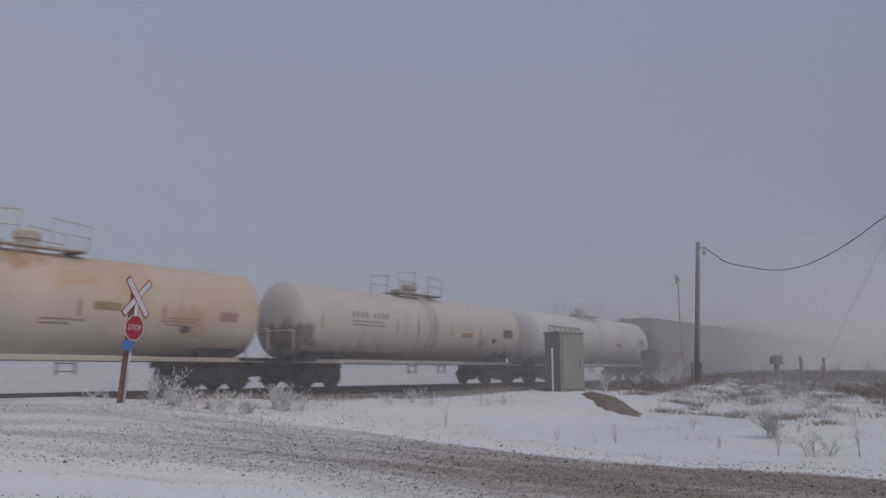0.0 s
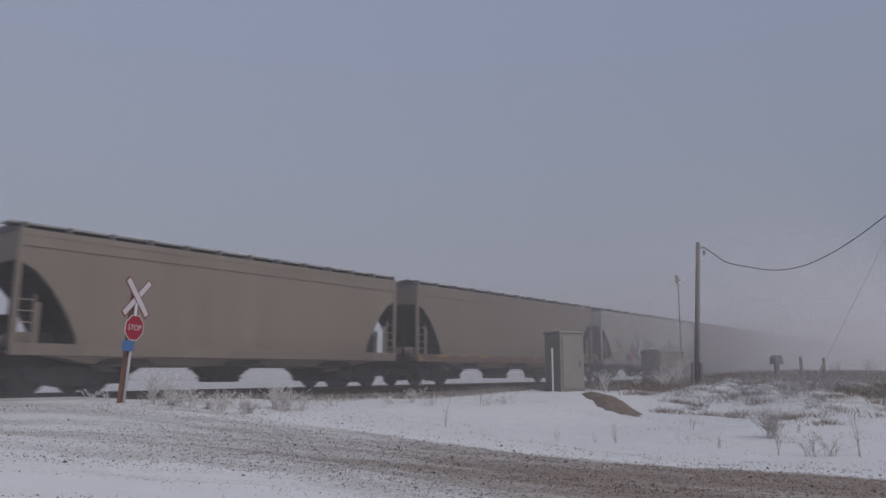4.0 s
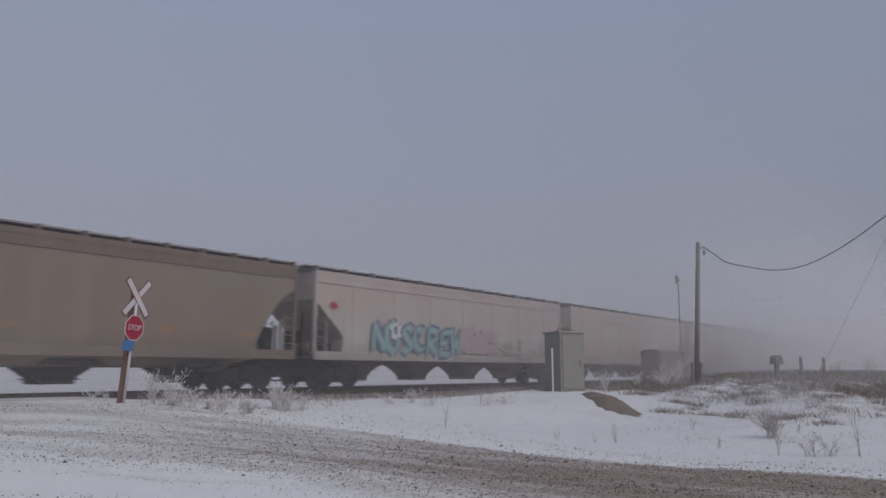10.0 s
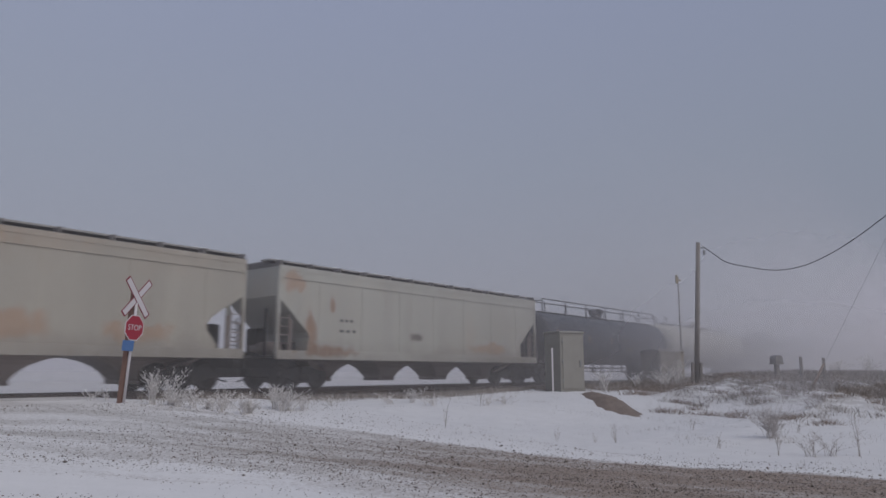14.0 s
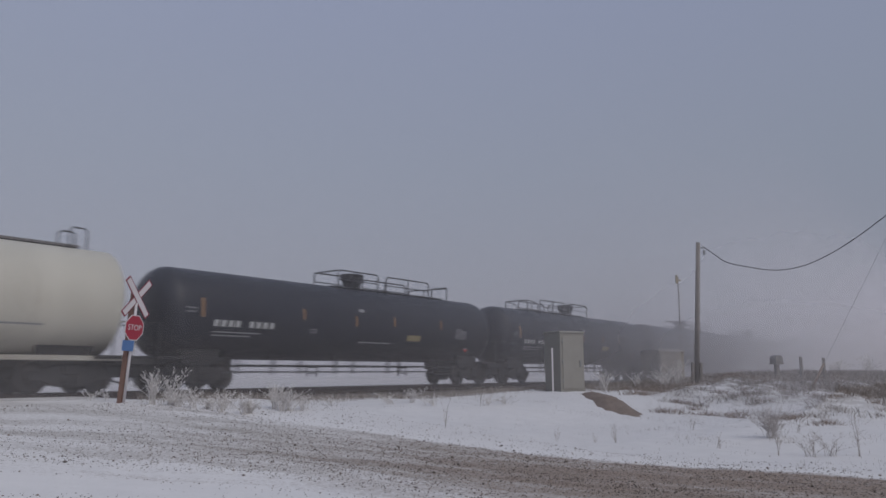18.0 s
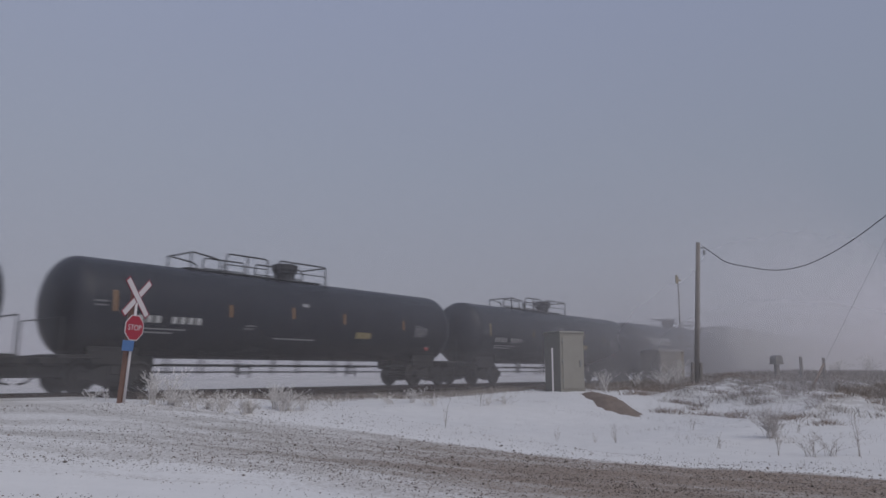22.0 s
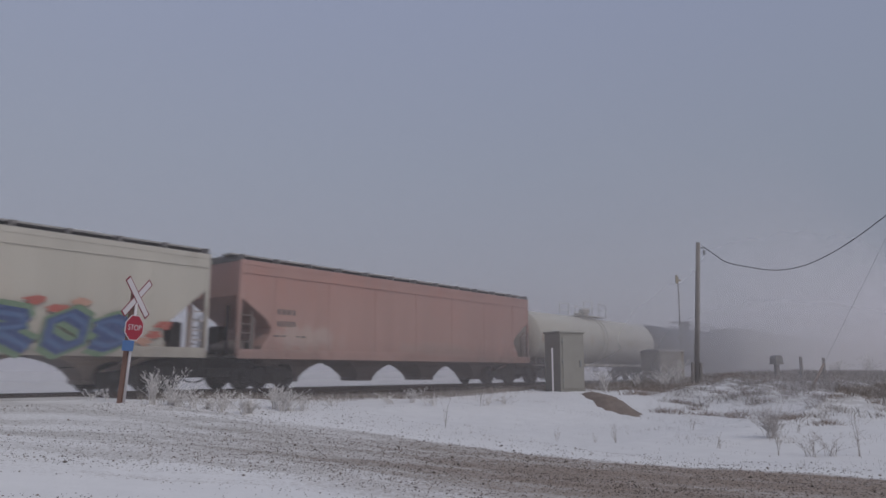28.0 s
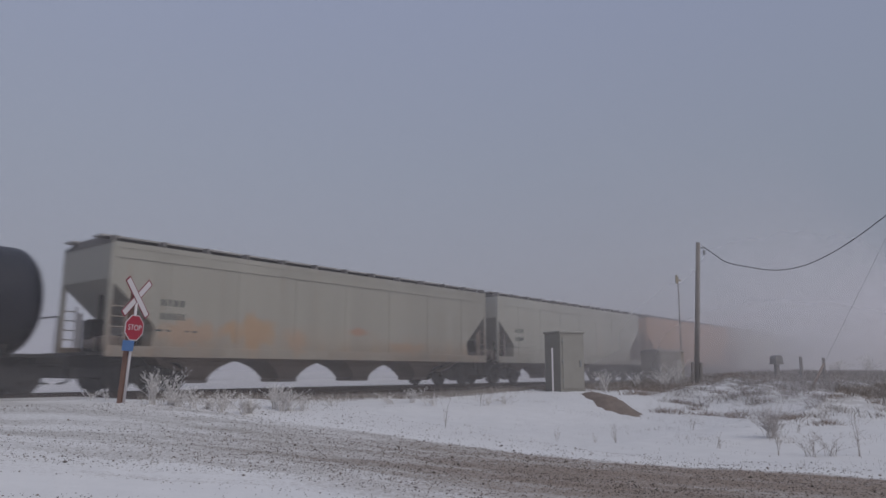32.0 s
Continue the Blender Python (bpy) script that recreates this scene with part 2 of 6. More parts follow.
    col = m.mix(gravel_fac, col, gravel)
    col = m.mix(ballast_fac, col, ballast)
    h = m.math("ADD", m.math("MULTIPLY", mid, 0.5), m.math("ADD", m.math("MULTIPLY", fine, 0.35), m.math("MULTIPLY", grit, 0.15)))
    m.bump(h, 0.55, 0.06)
    return m.done(col, 0.75)


# ---------------------------------------------------------------- mesh building
class Shape:
    """Collects vertices and faces of one mesh."""

    def __init__(self):
        self.v, self.f, self.smooth = [], [], set()

    def face_start(self):
        return len(self.f)

    def box(self, x0, x1, y0, y1, z0, z1, bevel=0.0):
        i = len(self.v)
        if bevel <= 0:
            self.v += [(x0, y0, z0), (x1, y0, z0), (x1, y1, z0), (x0, y1, z0), (x0, y0, z1), (x1, y0, z1), (x1, y1, z1), (x0, y1, z1)]
            self.f += [tuple(i + k for k in q) for q in ((3, 2, 1, 0), (4, 5, 6, 7), (0, 1, 5, 4), (1, 2, 6, 5), (2, 3, 7, 6), (3, 0, 4, 7))]
        else:
            e = bevel
            loops = [(x0 + e, x1 - e, y0 + e, y1 - e, z0), (x0, x1, y0, y1, z0 + e), (x0, x1, y0, y1, z1 - e), (x0 + e, x1 - e, y0 + e, y1 - e, z1)]
            for a, b, c, d, z in loops:
                self.v += [(a, c, z), (b, c, z), (b, d, z), (a, d, z)]
            self.f.append((i + 3, i + 2, i + 1, i))
            for k in range(3):
                for j in range(4):
                    p, q = i + 4 * k + j, i + 4 * k + (j + 1) % 4
                    self.f.append((p, q, q + 4, p + 4))
            self.f.append((i + 12, i + 13, i + 14, i + 15))
        return self

    def prism(self, profile, y0, y1):
        """A closed outline in x and z, drawn out along y."""
        i, n = len(self.v), len(profile)
        self.v += [(x, y0, z) for x, z in profile] + [(x, y1, z) for x, z in profile]
        self.f.append(tuple(i + k for k in range(n)))
        self.f.append(tuple(i + n + k for k in reversed(range(n))))
        for k in range(n):
            q = (k + 1) % n
            self.f.append((i + k, i + n + k, i + n + q, i + q))
        return self

    def loft(self, rings, caps=True, smooth=True):
        i, n = len(self.v), len(rings[0])
        s = len(self.f)
        for r in rings:
            self.v += [tuple(p) for p in r]
        for k in range(len(rings) - 1):
            for j in range(n):
                q = (j + 1) % n
                self.f.append((i + k * n + j, i + k * n + q, i + (k + 1) * n + q, i + (k + 1) * n + j))
        if smooth:
            self.smooth.update(range(s, len(self.f)))
        if caps:
            self.f.append(tuple(i + k for k in reversed(range(n))))
            self.f.append(tuple(i + (len(rings) - 1) * n + k for k in range(n)))
        return self

    def tube(self, points, r, sides=6, r_end=None):
        rings = []
        pts = [Vector(p) for p in points]
        up = None
        for k, p in enumerate(pts):
            t = (pts[min(k + 1, len(pts) - 1)] - pts[max(k - 1, 0)]).normalized()
            if up is None:
                up = Vector((0, 0, 1)) if abs(t.z) < 0.9 else Vector((1, 0, 0))
            u = (up - t * up.dot(t)).normalized()
            w = t.cross(u)
            up = u
            rr = r if r_end is None else r + (r_end - r) * k / (len(pts) - 1)
            rings.append([p + (u * math.cos(6.28319 * j / sides) + w * math.sin(6.28319 * j / sides)) * rr for j in range(sides)])
        return self.loft(rings, True, sides > 5)

    def wheel(self, y0, y1, profile, x=0.0, z=0.0, sides=24):
        """A lathe round the y axis: profile of (radius, y)."""
        rings = [[(x + r * math.cos(6.28319 * j / sides), y, z + r * math.sin(6.28319 * j / sides)) for j in range(sides)] for r, y in profile]
        return self.loft(rings)

    def mesh(self, name):
        me = bpy.data.meshes.new(name)
        me.from_pydata([tuple(p) for p in self.v], [], self.f)
        if self.smooth:
            flags = np.zeros(len(self.f), dtype=bool)
            flags[list(self.smooth)] = True
            me.polygons.foreach_set("use_smooth", flags)
        me.materials.append(None)
        bm = bmesh.new()
        bm.from_mesh(me)
        bmesh.ops.recalc_face_normals(bm, faces=bm.faces)
        bm.to_mesh(me)
        bm.free()
        return me


MESHES = {}


def shared(key, build):
    """One mesh for all pieces that look alike."""
    if key not in MESHES:
        MESHES[key] = build().mesh(str(key[0]))
    return MESHES[key]


def part(name, mesh, material, parent=None, label="", at=None):
    if isinstance(mesh, Shape):
        mesh = mesh.mesh(name)
    ob = new(name, mesh)
    ob.material_slots[0].link = "OBJECT"
    ob.material_slots[0].material = material
    if parent is not None:
        ob.parent = parent
    if at is not None:
        ob.matrix_basis = at if isinstance(at, Matrix) else Matrix.Translation(at)
    if label:
        ob["label"] = label
    return ob


# ---------------------------------------------------------------- ground
def build_ground():
    view = [math.radians(d) for d in np.arange(-38, 38.01, 0.22)]
    rest = [math.radians(d) for d in np.arange(42, 320, 4)]
    az = view + rest
    radii = [0.0] + list(np.geomspace(2.0, 60, 170)) + list(np.geomspace(64, 4000, 46))
    verts, faces = [], []
    n = len(az)
    for r in radii:
        for t in az:
            x, y = r * math.sin(t), r * math.cos(t)
            verts.append((x, y, ground_height(x, y)))
    for i in range(len(radii) - 1):
        for j in range(n):
            q = (j + 1) % n
            faces.append((i * n + j, i * n + q, (i + 1) * n + q, (i + 1) * n + j))
    me = bpy.data.meshes.new("ground")
    me.from_pydata(verts, [], faces)
    me.polygons.foreach_set("use_smooth", [True] * len(faces))
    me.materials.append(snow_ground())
    me.flip_normals()
    ob = new("ground", me)
    tagged(ob, "snow-covered prairie with a gravel road worn through the snow", "ground", kind="structure")
    return ob


build_ground()


def build_track():
    track = new("railway_track")
    track.matrix_basis = on_track(0)
    tagged(track, "single railway track on dark ballast with snow between the sleepers", "railway track", kind="structure")
    for side in (-1, 1):
        sh = Shape()
        y = side * 0.754
        prof = [(-0.075, -0.18), (0.075, -0.18), (0.075, -0.16), (0.012, -0.13), (0.012, -0.05), (0.036, -0.035), (0.036, -0.004), (0.028, 0.0), (-0.028, 0.0), (-0.036, -0.004), (-0.036, -0.035), (-0.012, -0.05), (-0.012, -0.13), (-0.075, -0.16)]
        sh.loft([[(x, y + a, z) for a, z in prof] for x in (-620, -200, -20, 0, 30, 80, 200, 700)], True, False)
        part("rail", sh, plain("rail_steel", (0.075, 0.055, 0.048), 0.5, 0.5), track)
    sh = Shape()
    rnd = random.Random(4)
    x = -60.0
    while x < 160:
        e = rnd.uniform(-0.05, 0.05)
        sh.box(x - 0.11, x + 0.11, -1.3 + e, 1.3 + e, -0.36, -0.185 + rnd.uniform(-0.015, 0.0))
        x += 0.53
    ties = part("sleepers", sh, plain("sleeper_wood", (0.07, 0.055, 0.045), 0.85, 0.0, 0.5), track)
    tagged(ties, kind="stuff")
    sh = Shape()
    for _ in range(5200):
        x = rnd.uniform(11, 70)
        y = rnd.choice((-1, 1)) * rnd.uniform(0.9, 3.0) if rnd.random() < 0.75 else rnd.uniform(-0.7, 0.7)
        r = rnd.uniform(0.02, 0.05)
        z = -0.25 - 0.3 * smooth(2.1, 3.6, abs(y)) if y > 0 else -0.25 + 0.13 * smooth(2.1, 2.9, -y)
        stone(sh, x, y, z + r * 0.3, r, rnd)
    st = part("ballast_stones", sh, grass_mat("ballast_stone", (0.05, 0.045, 0.045), (0.25, 0.22, 0.2)), track)
    tagged(st, kind="stuff")


def stone(sh, x, y, z, r, rnd):
    i = len(sh.v)
    p = [(1, 0, 0), (0, 1, 0), (-1, 0, 0), (0, -1, 0), (0, 0, 0.8), (0, 0, -0.6)]
    t = rnd.uniform(0, 1.6)
    c, s = math.cos(t), math.sin(t)
    sx, sy = rnd.uniform(0.7, 1.3), rnd.uniform(0.7, 1.3)
    for a, b, h in p:
        k = rnd.uniform(0.75, 1.2) * r
        sh.v.append((x + (a * c * sx - b * s * sy) * k, y + (a * s * sx + b * c * sy) * k, z + h * k))
    sh.f += [tuple(i + k for k in q) for q in ((0, 1, 4), (1, 2, 4), (2, 3, 4), (3, 0, 4), (1, 0, 5), (2, 1, 5), (3, 2, 5), (0, 3, 5))]


build_track()

# ---------------------------------------------------------------- snow haze in the air, painted on flat sheets
def haze_sheet_mat(name, start, gentle, steep, fall, base=0.0, albedo=(0.82, 0.805, 0.835), low=0.0, most=9.0):
    """Haze painted as opacity on a flat sheet: it thickens along the line (optical depth from two powers of the
    distance) and thins out upwards.
    """
    m = Nodes(name)
    m.n.remove(m.bsdf)
    out = m.n["Material Output"]
    tc = m.n.new("ShaderNodeTexCoord")
    sep = m.n.new("ShaderNodeSeparateXYZ")
    m.l.new(tc.outputs["Object"], sep.inputs[0])
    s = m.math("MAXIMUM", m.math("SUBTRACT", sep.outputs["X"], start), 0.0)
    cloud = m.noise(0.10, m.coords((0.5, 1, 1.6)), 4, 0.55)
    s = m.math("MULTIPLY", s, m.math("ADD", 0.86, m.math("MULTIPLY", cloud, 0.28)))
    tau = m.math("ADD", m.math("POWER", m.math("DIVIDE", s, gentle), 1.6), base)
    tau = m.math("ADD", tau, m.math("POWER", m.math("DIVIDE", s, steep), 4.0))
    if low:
        # extra opacity low down pales the dark trucks, as snow whirled up by wheels
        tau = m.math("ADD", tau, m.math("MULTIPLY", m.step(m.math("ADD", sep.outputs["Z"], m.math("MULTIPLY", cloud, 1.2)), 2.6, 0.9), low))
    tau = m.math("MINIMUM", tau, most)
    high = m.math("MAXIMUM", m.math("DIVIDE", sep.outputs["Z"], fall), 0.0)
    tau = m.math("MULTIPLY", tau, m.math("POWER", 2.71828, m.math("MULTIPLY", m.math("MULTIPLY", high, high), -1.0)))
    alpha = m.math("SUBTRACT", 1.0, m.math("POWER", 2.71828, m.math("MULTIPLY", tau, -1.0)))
    clear = m.n.new("ShaderNodeBsdfTransparent")
    d1 = m.node("ShaderNodeBsdfDiffuse", Color=(*albedo, 1))
    d2 = m.node("ShaderNodeBsdfTranslucent", Color=(*albedo, 1))
    both = m.n.new("ShaderNodeMixShader")
    both.inputs[0].default_value = 0.5
    m.l.new(d1.outputs[0], both.inputs[1])
    m.l.new(d2.outputs[0], both.inputs[2])
    mix = m.n.new("ShaderNodeMixShader")
    m.l.new(alpha, mix.inputs[0])
    m.l.new(clear.outputs[0], mix.inputs[1])
    m.l.new(both.outputs[0], mix.inputs[2])
    m.l.new(mix.outputs[0], out.inputs[0])
    return m.mat


def haze_sheet(b, s0, s1, height, material, label):
    me = bpy.data.meshes.new("blowing_snow_sheet")
    me.from_pydata([(s0, 0, -0.6), (s1, 0, -0.6), (s1, 0, height), (s0, 0, height)], [], [(0, 1, 2, 3)])
    me.materials.append(material)
    ob = new("blowing_snow_sheet", me)
    ob.matrix_basis = on_track(0, b)
    tagged(ob, label, "blowing snow", kind="stuff")
    return ob


# upright flat sheets stand in for fog and whiten what lies behind them
haze_sheet(-2.6, -60, 900, 34, haze_sheet_mat("near_haze_sheet", 0.0, 110.0, 92.0, 13.0, 0.092, low=0.08), "upright translucent sheet painted as thin grey haze along the train")
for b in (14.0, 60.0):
    haze_sheet(b, -400, 900, 30, haze_sheet_mat("far_haze_sheet", -300.0, 3000.0, 9000.0, 11.0, 0.26), "upright translucent sheet painted as pale haze over the far field")
haze_sheet(-5.5, 12, 300, 20, haze_sheet_mat("low_haze_sheet", 14.0, 48.0, 110.0, 6.0, albedo=(0.80, 0.785, 0.81)), "upright translucent sheet painted as low snow haze beside the track")
haze_sheet(-16.3, 6, 300, 20, haze_sheet_mat("roadside_haze_sheet", 8.0, 36.0, 120.0, 6.0, albedo=(0.79, 0.775, 0.80), most=0.25), "upright translucent sheet painted as faint haze beside the road")

# ---------------------------------------------------------------- freight cars
STROKES = {
    "N": [[(0, 0), (0, 1), (1, 0), (1, 1)]], "O": [[(0.5, 0), (0.05, 0.25), (0.05, 0.75), (0.5, 1), (0.95, 0.75), (0.95, 0.25), (0.5, 0)]],
    "S": [[(0.95, 0.85), (0.5, 1), (0.05, 0.78), (0.5, 0.5), (0.95, 0.25), (0.5, 0), (0.02, 0.15)]],
    "C": [[(0.95, 0.85), (0.5, 1), (0.05, 0.7), (0.05, 0.3), (0.5, 0), (0.95, 0.15)]],
    "R": [[(0, 0), (0, 1), (0.8, 0.9), (0.85, 0.6), (0.1, 0.48), (0.95, 0)]], "E": [[(0.95, 1), (0.05, 0.95), (0, 0.5), (0.7, 0.52)], [(0, 0.5), (0.05, 0.02), (1, 0)]],
    "W": [[(0, 1), (0.2, 0), (0.5, 0.6), (0.8, 0), (1, 1)]], "K": [[(0, 0), (0, 1)], [(0.95, 1), (0.08, 0.45), (1, 0)]],
    "U": [[(0, 1), (0.05, 0.2), (0.5, 0), (0.95, 0.2), (1, 1)]], "H": [[(0, 0), (0.05, 1)], [(0, 0.45), (0.95, 0.55)], [(1, 1), (0.95, 0)]],
    "D": [[(0, 0), (0, 1), (0.8, 0.85), (0.95, 0.4), (0.6, 0.05), (0, 0)]],
}


def ribbon(sh, pts, w, y):
    """A thick painted stroke on a flat wall."""
    for k, ((x0, z0), (x1, z1)) in enumerate(zip(pts, pts[1:])):
        dx, dz = x1 - x0, z1 - z0
        ln = math.hypot(dx, dz) or 1e-6
        px, pz = -dz / ln * w, dx / ln * w
        i = len(sh.v)
        yy = y - 0.0007 * k
        sh.v += [(x0 + px, yy, z0 + pz), (x0 - px, yy, z0 - pz), (x1 - px, yy, z1 - pz), (x1 + px, yy, z1 + pz)]
        sh.f.append((i, i + 1, i + 2, i + 3))
        i = len(sh.v)
        sh.v += [(x1 + w * math.cos(j * 0.7854), yy - 0.0003, z1 + w * math.sin(j * 0.7854)) for j in range(8)]
        sh.f.append(tuple(range(i, i + 8)))


def rounded(pts):
    """Corner cutting, to bend straight strokes."""
    for _ in range(2):
        out = [pts[0]]
        for p, q in zip(pts, pts[1:]):
            out += [tuple(u * 0.75 + v * 0.25 for u, v in zip(p, q)), tuple(u * 0.25 + v * 0.75 for u, v in zip(p, q))]
        pts = out + [pts[-1]]
    return pts


def chisel(sh, pts, w, y, angle=0.75):
    """Strokes of a flat-edged spray letter: sharp corners, thick and thin."""
    cx, cz = w * math.cos(angle), w * math.sin(angle)
    for k, ((x0, z0), (x1, z1)) in enumerate(zip(pts, pts[1:])):
        i, yy = len(sh.v), y - 0.0006 * k
        sh.v += [(x0 - cx, yy, z0 - cz), (x0 + cx, yy, z0 + cz), (x1 + cx, yy, z1 + cz), (x1 - cx, yy, z1 - cz)]
        sh.f.append((i, i + 1, i + 2, i + 3))


def wild_piece(car, word, x0, z0, width, height, y, fill, edge, back=(), weight=0.2, seed=0, lean=0.3):
    """Interlocked sharp letters with a dark cast side, over loose colour fields."""
    rnd = random.Random(seed)
    step = width / len(word)
    for k in range(len(word) * 3 if back else 0):
        blotch(car, x0 + width * rnd.random(), z0 + height * rnd.uniform(0.1, 0.75), rnd.uniform(0.2, 0.5), rnd.uniform(0.12, 0.32), y - 0.002 - 0.0004 * k, back[k % len(back)], seed * 50 + k)
    dark, light, line = Shape(), Shape(), Shape()
    for i, ch in enumerate(word):
        sc, oz = rnd.uniform(0.9, 1.12), rnd.uniform(-0.06, 0.06) * height
        for stroke in STROKES[ch]:
            pts = [(x0 + (i - 0.02 + 1.04 * u + rnd.uniform(-0.04, 0.04)) * step + lean * (v - 0.5) * height, z0 + oz + v * height * sc) for u, v in stroke]
            # flick the ends out into points
            (ax, az), (bx, bz) = pts[0], pts[1]
            pts[0] = (ax + (ax - bx) * 0.12, az + (az - bz) * 0.12)
            lay = y - 0.016 - 0.004 * (i % 2)
            chisel(dark, [(u - 0.07, v - 0.06) for u, v in pts], weight * 1.25, lay)
            chisel(dark, pts, weight * 0.75, lay, 0.75 + 1.57)
            chisel(light, pts, weight, lay - 0.010)
            chisel(line, [(u + 0.05, v - 0.05) for u, v in pts], weight * 0.13, lay - 0.016, 2.2)
            for u, v in (pts[0], pts[-1]):
                j = len(light.v)
                light.v += [(u - weight * 0.5, lay - 0.011, v - weight), (u + weight * 1.1, lay - 0.011, v + weight * 0.2), (u - weight * 0.2, lay - 0.011, v + weight * 0.9)]
                light.f.append((j, j + 1, j + 2))
    part("graffiti", dark, edge, car, "dark cast side of the graffiti letters")
    part("graffiti", light, fill, car, "sharp spray-painted graffiti letters")
    part("graffiti", line, plain("grey_shade_spray", (0.33, 0.325, 0.345), 0.6), car, "grey shading in the graffiti letters")


def graffiti(car, word, x0, z0, width, height, y, fill, edge, weight=0.14, seed=0, shine=None, sharp=False, label="spray-painted graffiti lettering"):
    rnd = random.Random(seed)
    n = len(word)
    layers = [(edge, weight * 1.75, 0.0), (fill, weight, 0.006)]
    if shine:
        layers.append((shine, weight * 0.34, 0.012))
    step = width / n
    places = [(rnd.uniform(-0.05, 0.05) * step, rnd.uniform(-0.08, 0.08) * height, rnd.uniform(0.85, 1.12), rnd.uniform(-0.16, 0.16)) for _ in word]
    for mat, w, lift in layers:
        sh = Shape()
        for i, ch in enumerate(word):
            ox, oz, sc, lean = places[i]
            for line in STROKES[ch]:
                pts = [(x0 + (i + 0.08 + 0.8 * u) * step + ox + lean * v * height, z0 + oz + v * height * sc) for u, v in line]
                if sharp:
                    # letters with cut corners, drawn with a broad flat stroke
                    chisel(sh, pts, w * 1.25, y - 0.008 - lift - 0.0005 * i, 0.9)
                    chisel(sh, pts, w * 0.62, y - 0.0085 - lift - 0.0005 * i, 0.9 + 1.57)
                else:
                    ribbon(sh, rounded(pts), w, y - 0.008 - lift - 0.0005 * i)
        part("graffiti", sh, mat, car, label)


def blotch(car, x, z, rx, rz, y, mat, seed, name="graffiti", label="spray-painted colour patch"):
    rnd = random.Random(seed)
    sh = Shape()
    n, far = 30, [rnd.uniform(0.55, 1.15) for _ in range(31)]
    sh.v = [(x, y, z)] + [(x + rx * math.cos(k * 6.28319 / n) * far[k], y, z + rz * math.sin(k * 6.28319 / n) * far[k]) for k in range(n)]
    sh.f = [(0, 1 + k, 1 + (k + 1) % n) for k in range(n)]
    part(name, sh, mat, car, label)


def bars(car, x, z, w, h, count, y, mat, seed=0, name="lettering"):
    """Unreadable stencilled characters: one row of small plain blocks."""
    rnd = random.Random(seed)
    sh = Shape()
    step = w / count
    for k in range(count):
        if count > 5 and k == 4:
            continue
        sh.box(x + k * step, x + k * step + step * rnd.uniform(0.42, 0.62), y - 0.006, y + 0.01, z, z + h)
    part(name, sh, mat, car)


def wheelset_shape():
    sh = Shape()
    for side in (-1, 1):
        y = side * 0.755
        prof = [(0.09, y - 0.09), (0.17, y - 0.085), (0.20, y - 0.03), (0.38, y - 0.02), (0.40, y - 0.055), (0.455, y - 0.05), (0.462, y + 0.03), (0.485, y + 0.05), (0.485, y + 0.07), (0.40, y + 0.07), (0.38, y + 0.03), (0.19, y + 0.02), (0.15, y + 0.07), (0.09, y + 0.075)]
        if side > 0:
            prof = [(r, 2 * y - yy) for r, yy in prof]
        sh.wheel(0, 0, prof)
    sh.wheel(0, 0, [(0.07, -1.05), (0.085, -0.7), (0.08, 0.0), (0.085, 0.7), (0.07, 1.05)], sides=12)
    # cap bolts, which show the turning
    for side in (-1, 1):
        for k in range(3):
            t = k * 2.0944
            x, z = 0.05 * math.cos(t), 0.05 * math.sin(t)
            sh.box(x - 0.015, x + 0.015, side * 1.06 - 0.02, side * 1.06 + 0.02, z - 0.015, z + 0.015)
    return sh


def side_frame_shape():
    sh = Shape()
    prof = [(-1.12, 0.46), (-1.08, 0.62), (-0.72, 0.66), (-0.30, 0.78), (0.30, 0.78), (0.72, 0.66), (1.08, 0.62), (1.12, 0.46), (1.06, 0.36), (0.80, 0.40), (0.34, 0.20), (-0.34, 0.20), (-0.80, 0.40), (-1.06, 0.36)]
    sh.prism(prof, -0.07, 0.07)
    for x in (-0.89, 0.89):
        sh.box(x - 0.13, x + 0.13, -0.11, 0.11, 0.36, 0.58, 0.02)
    for x in (-0.16, 0.0, 0.16):
        sh.tube([(x, -0.09, 0.28), (x, -0.09, 0.60)], 0.055, 8)
    return sh


WHEELSETS = []


def truck(car, x):
    """A two-axle truck under a car."""
    tr = part("truck", shared(("bolster",), lambda: Shape().box(-0.2, 0.2, -1.15, 1.15, 0.52, 0.80, 0.03).box(-0.45, 0.45, -0.35, 0.35, 0.72, 0.98, 0.03)), steel_dark, car, at=(x, 0, 0))
    for y in (-0.99, 0.99):
        part("side_frame", shared(("side_frame",), side_frame_shape), steel_dark, tr, at=(0, y, 0))
    for ax in (-0.89, 0.89):
        w = part("wheelset", shared(("wheelset",), wheelset_shape), wheel_steel, tr)
        w.matrix_parent_inverse = Matrix.Translation((ax, 0, 0.46))
        WHEELSETS.append(w)
    return tr


def coupler(car, half, sign):
    def build():
        sh = Shape()
        sh.box(0.55, 1.25, -0.09, 0.09, 0.78, 0.96, 0.02)
        sh.box(0.0, 0.34, -0.15, 0.10, 0.72, 1.02, 0.04)
        sh.box(0.25, 0.60, -0.12, 0.14, 0.74, 1.00, 0.03)
        return sh
    part("coupler", shared(("coupler",), build), steel_dark, car, at=pose(sign * half, 0, 0, 0, 0, 180 if sign > 0 else 0))
    hose = shared(("air_hose",), lambda: Shape().tube([(0.55, -0.3, 0.72), (0.42, -0.3, 0.5), (0.2, -0.25, 0.30), (0.0, -0.2, 0.26)], 0.03, 6))
    part("air_hose", hose, black_gear, car, at=pose(sign * half, 0, 0, 0, 0, 180 if sign > 0 else 0))


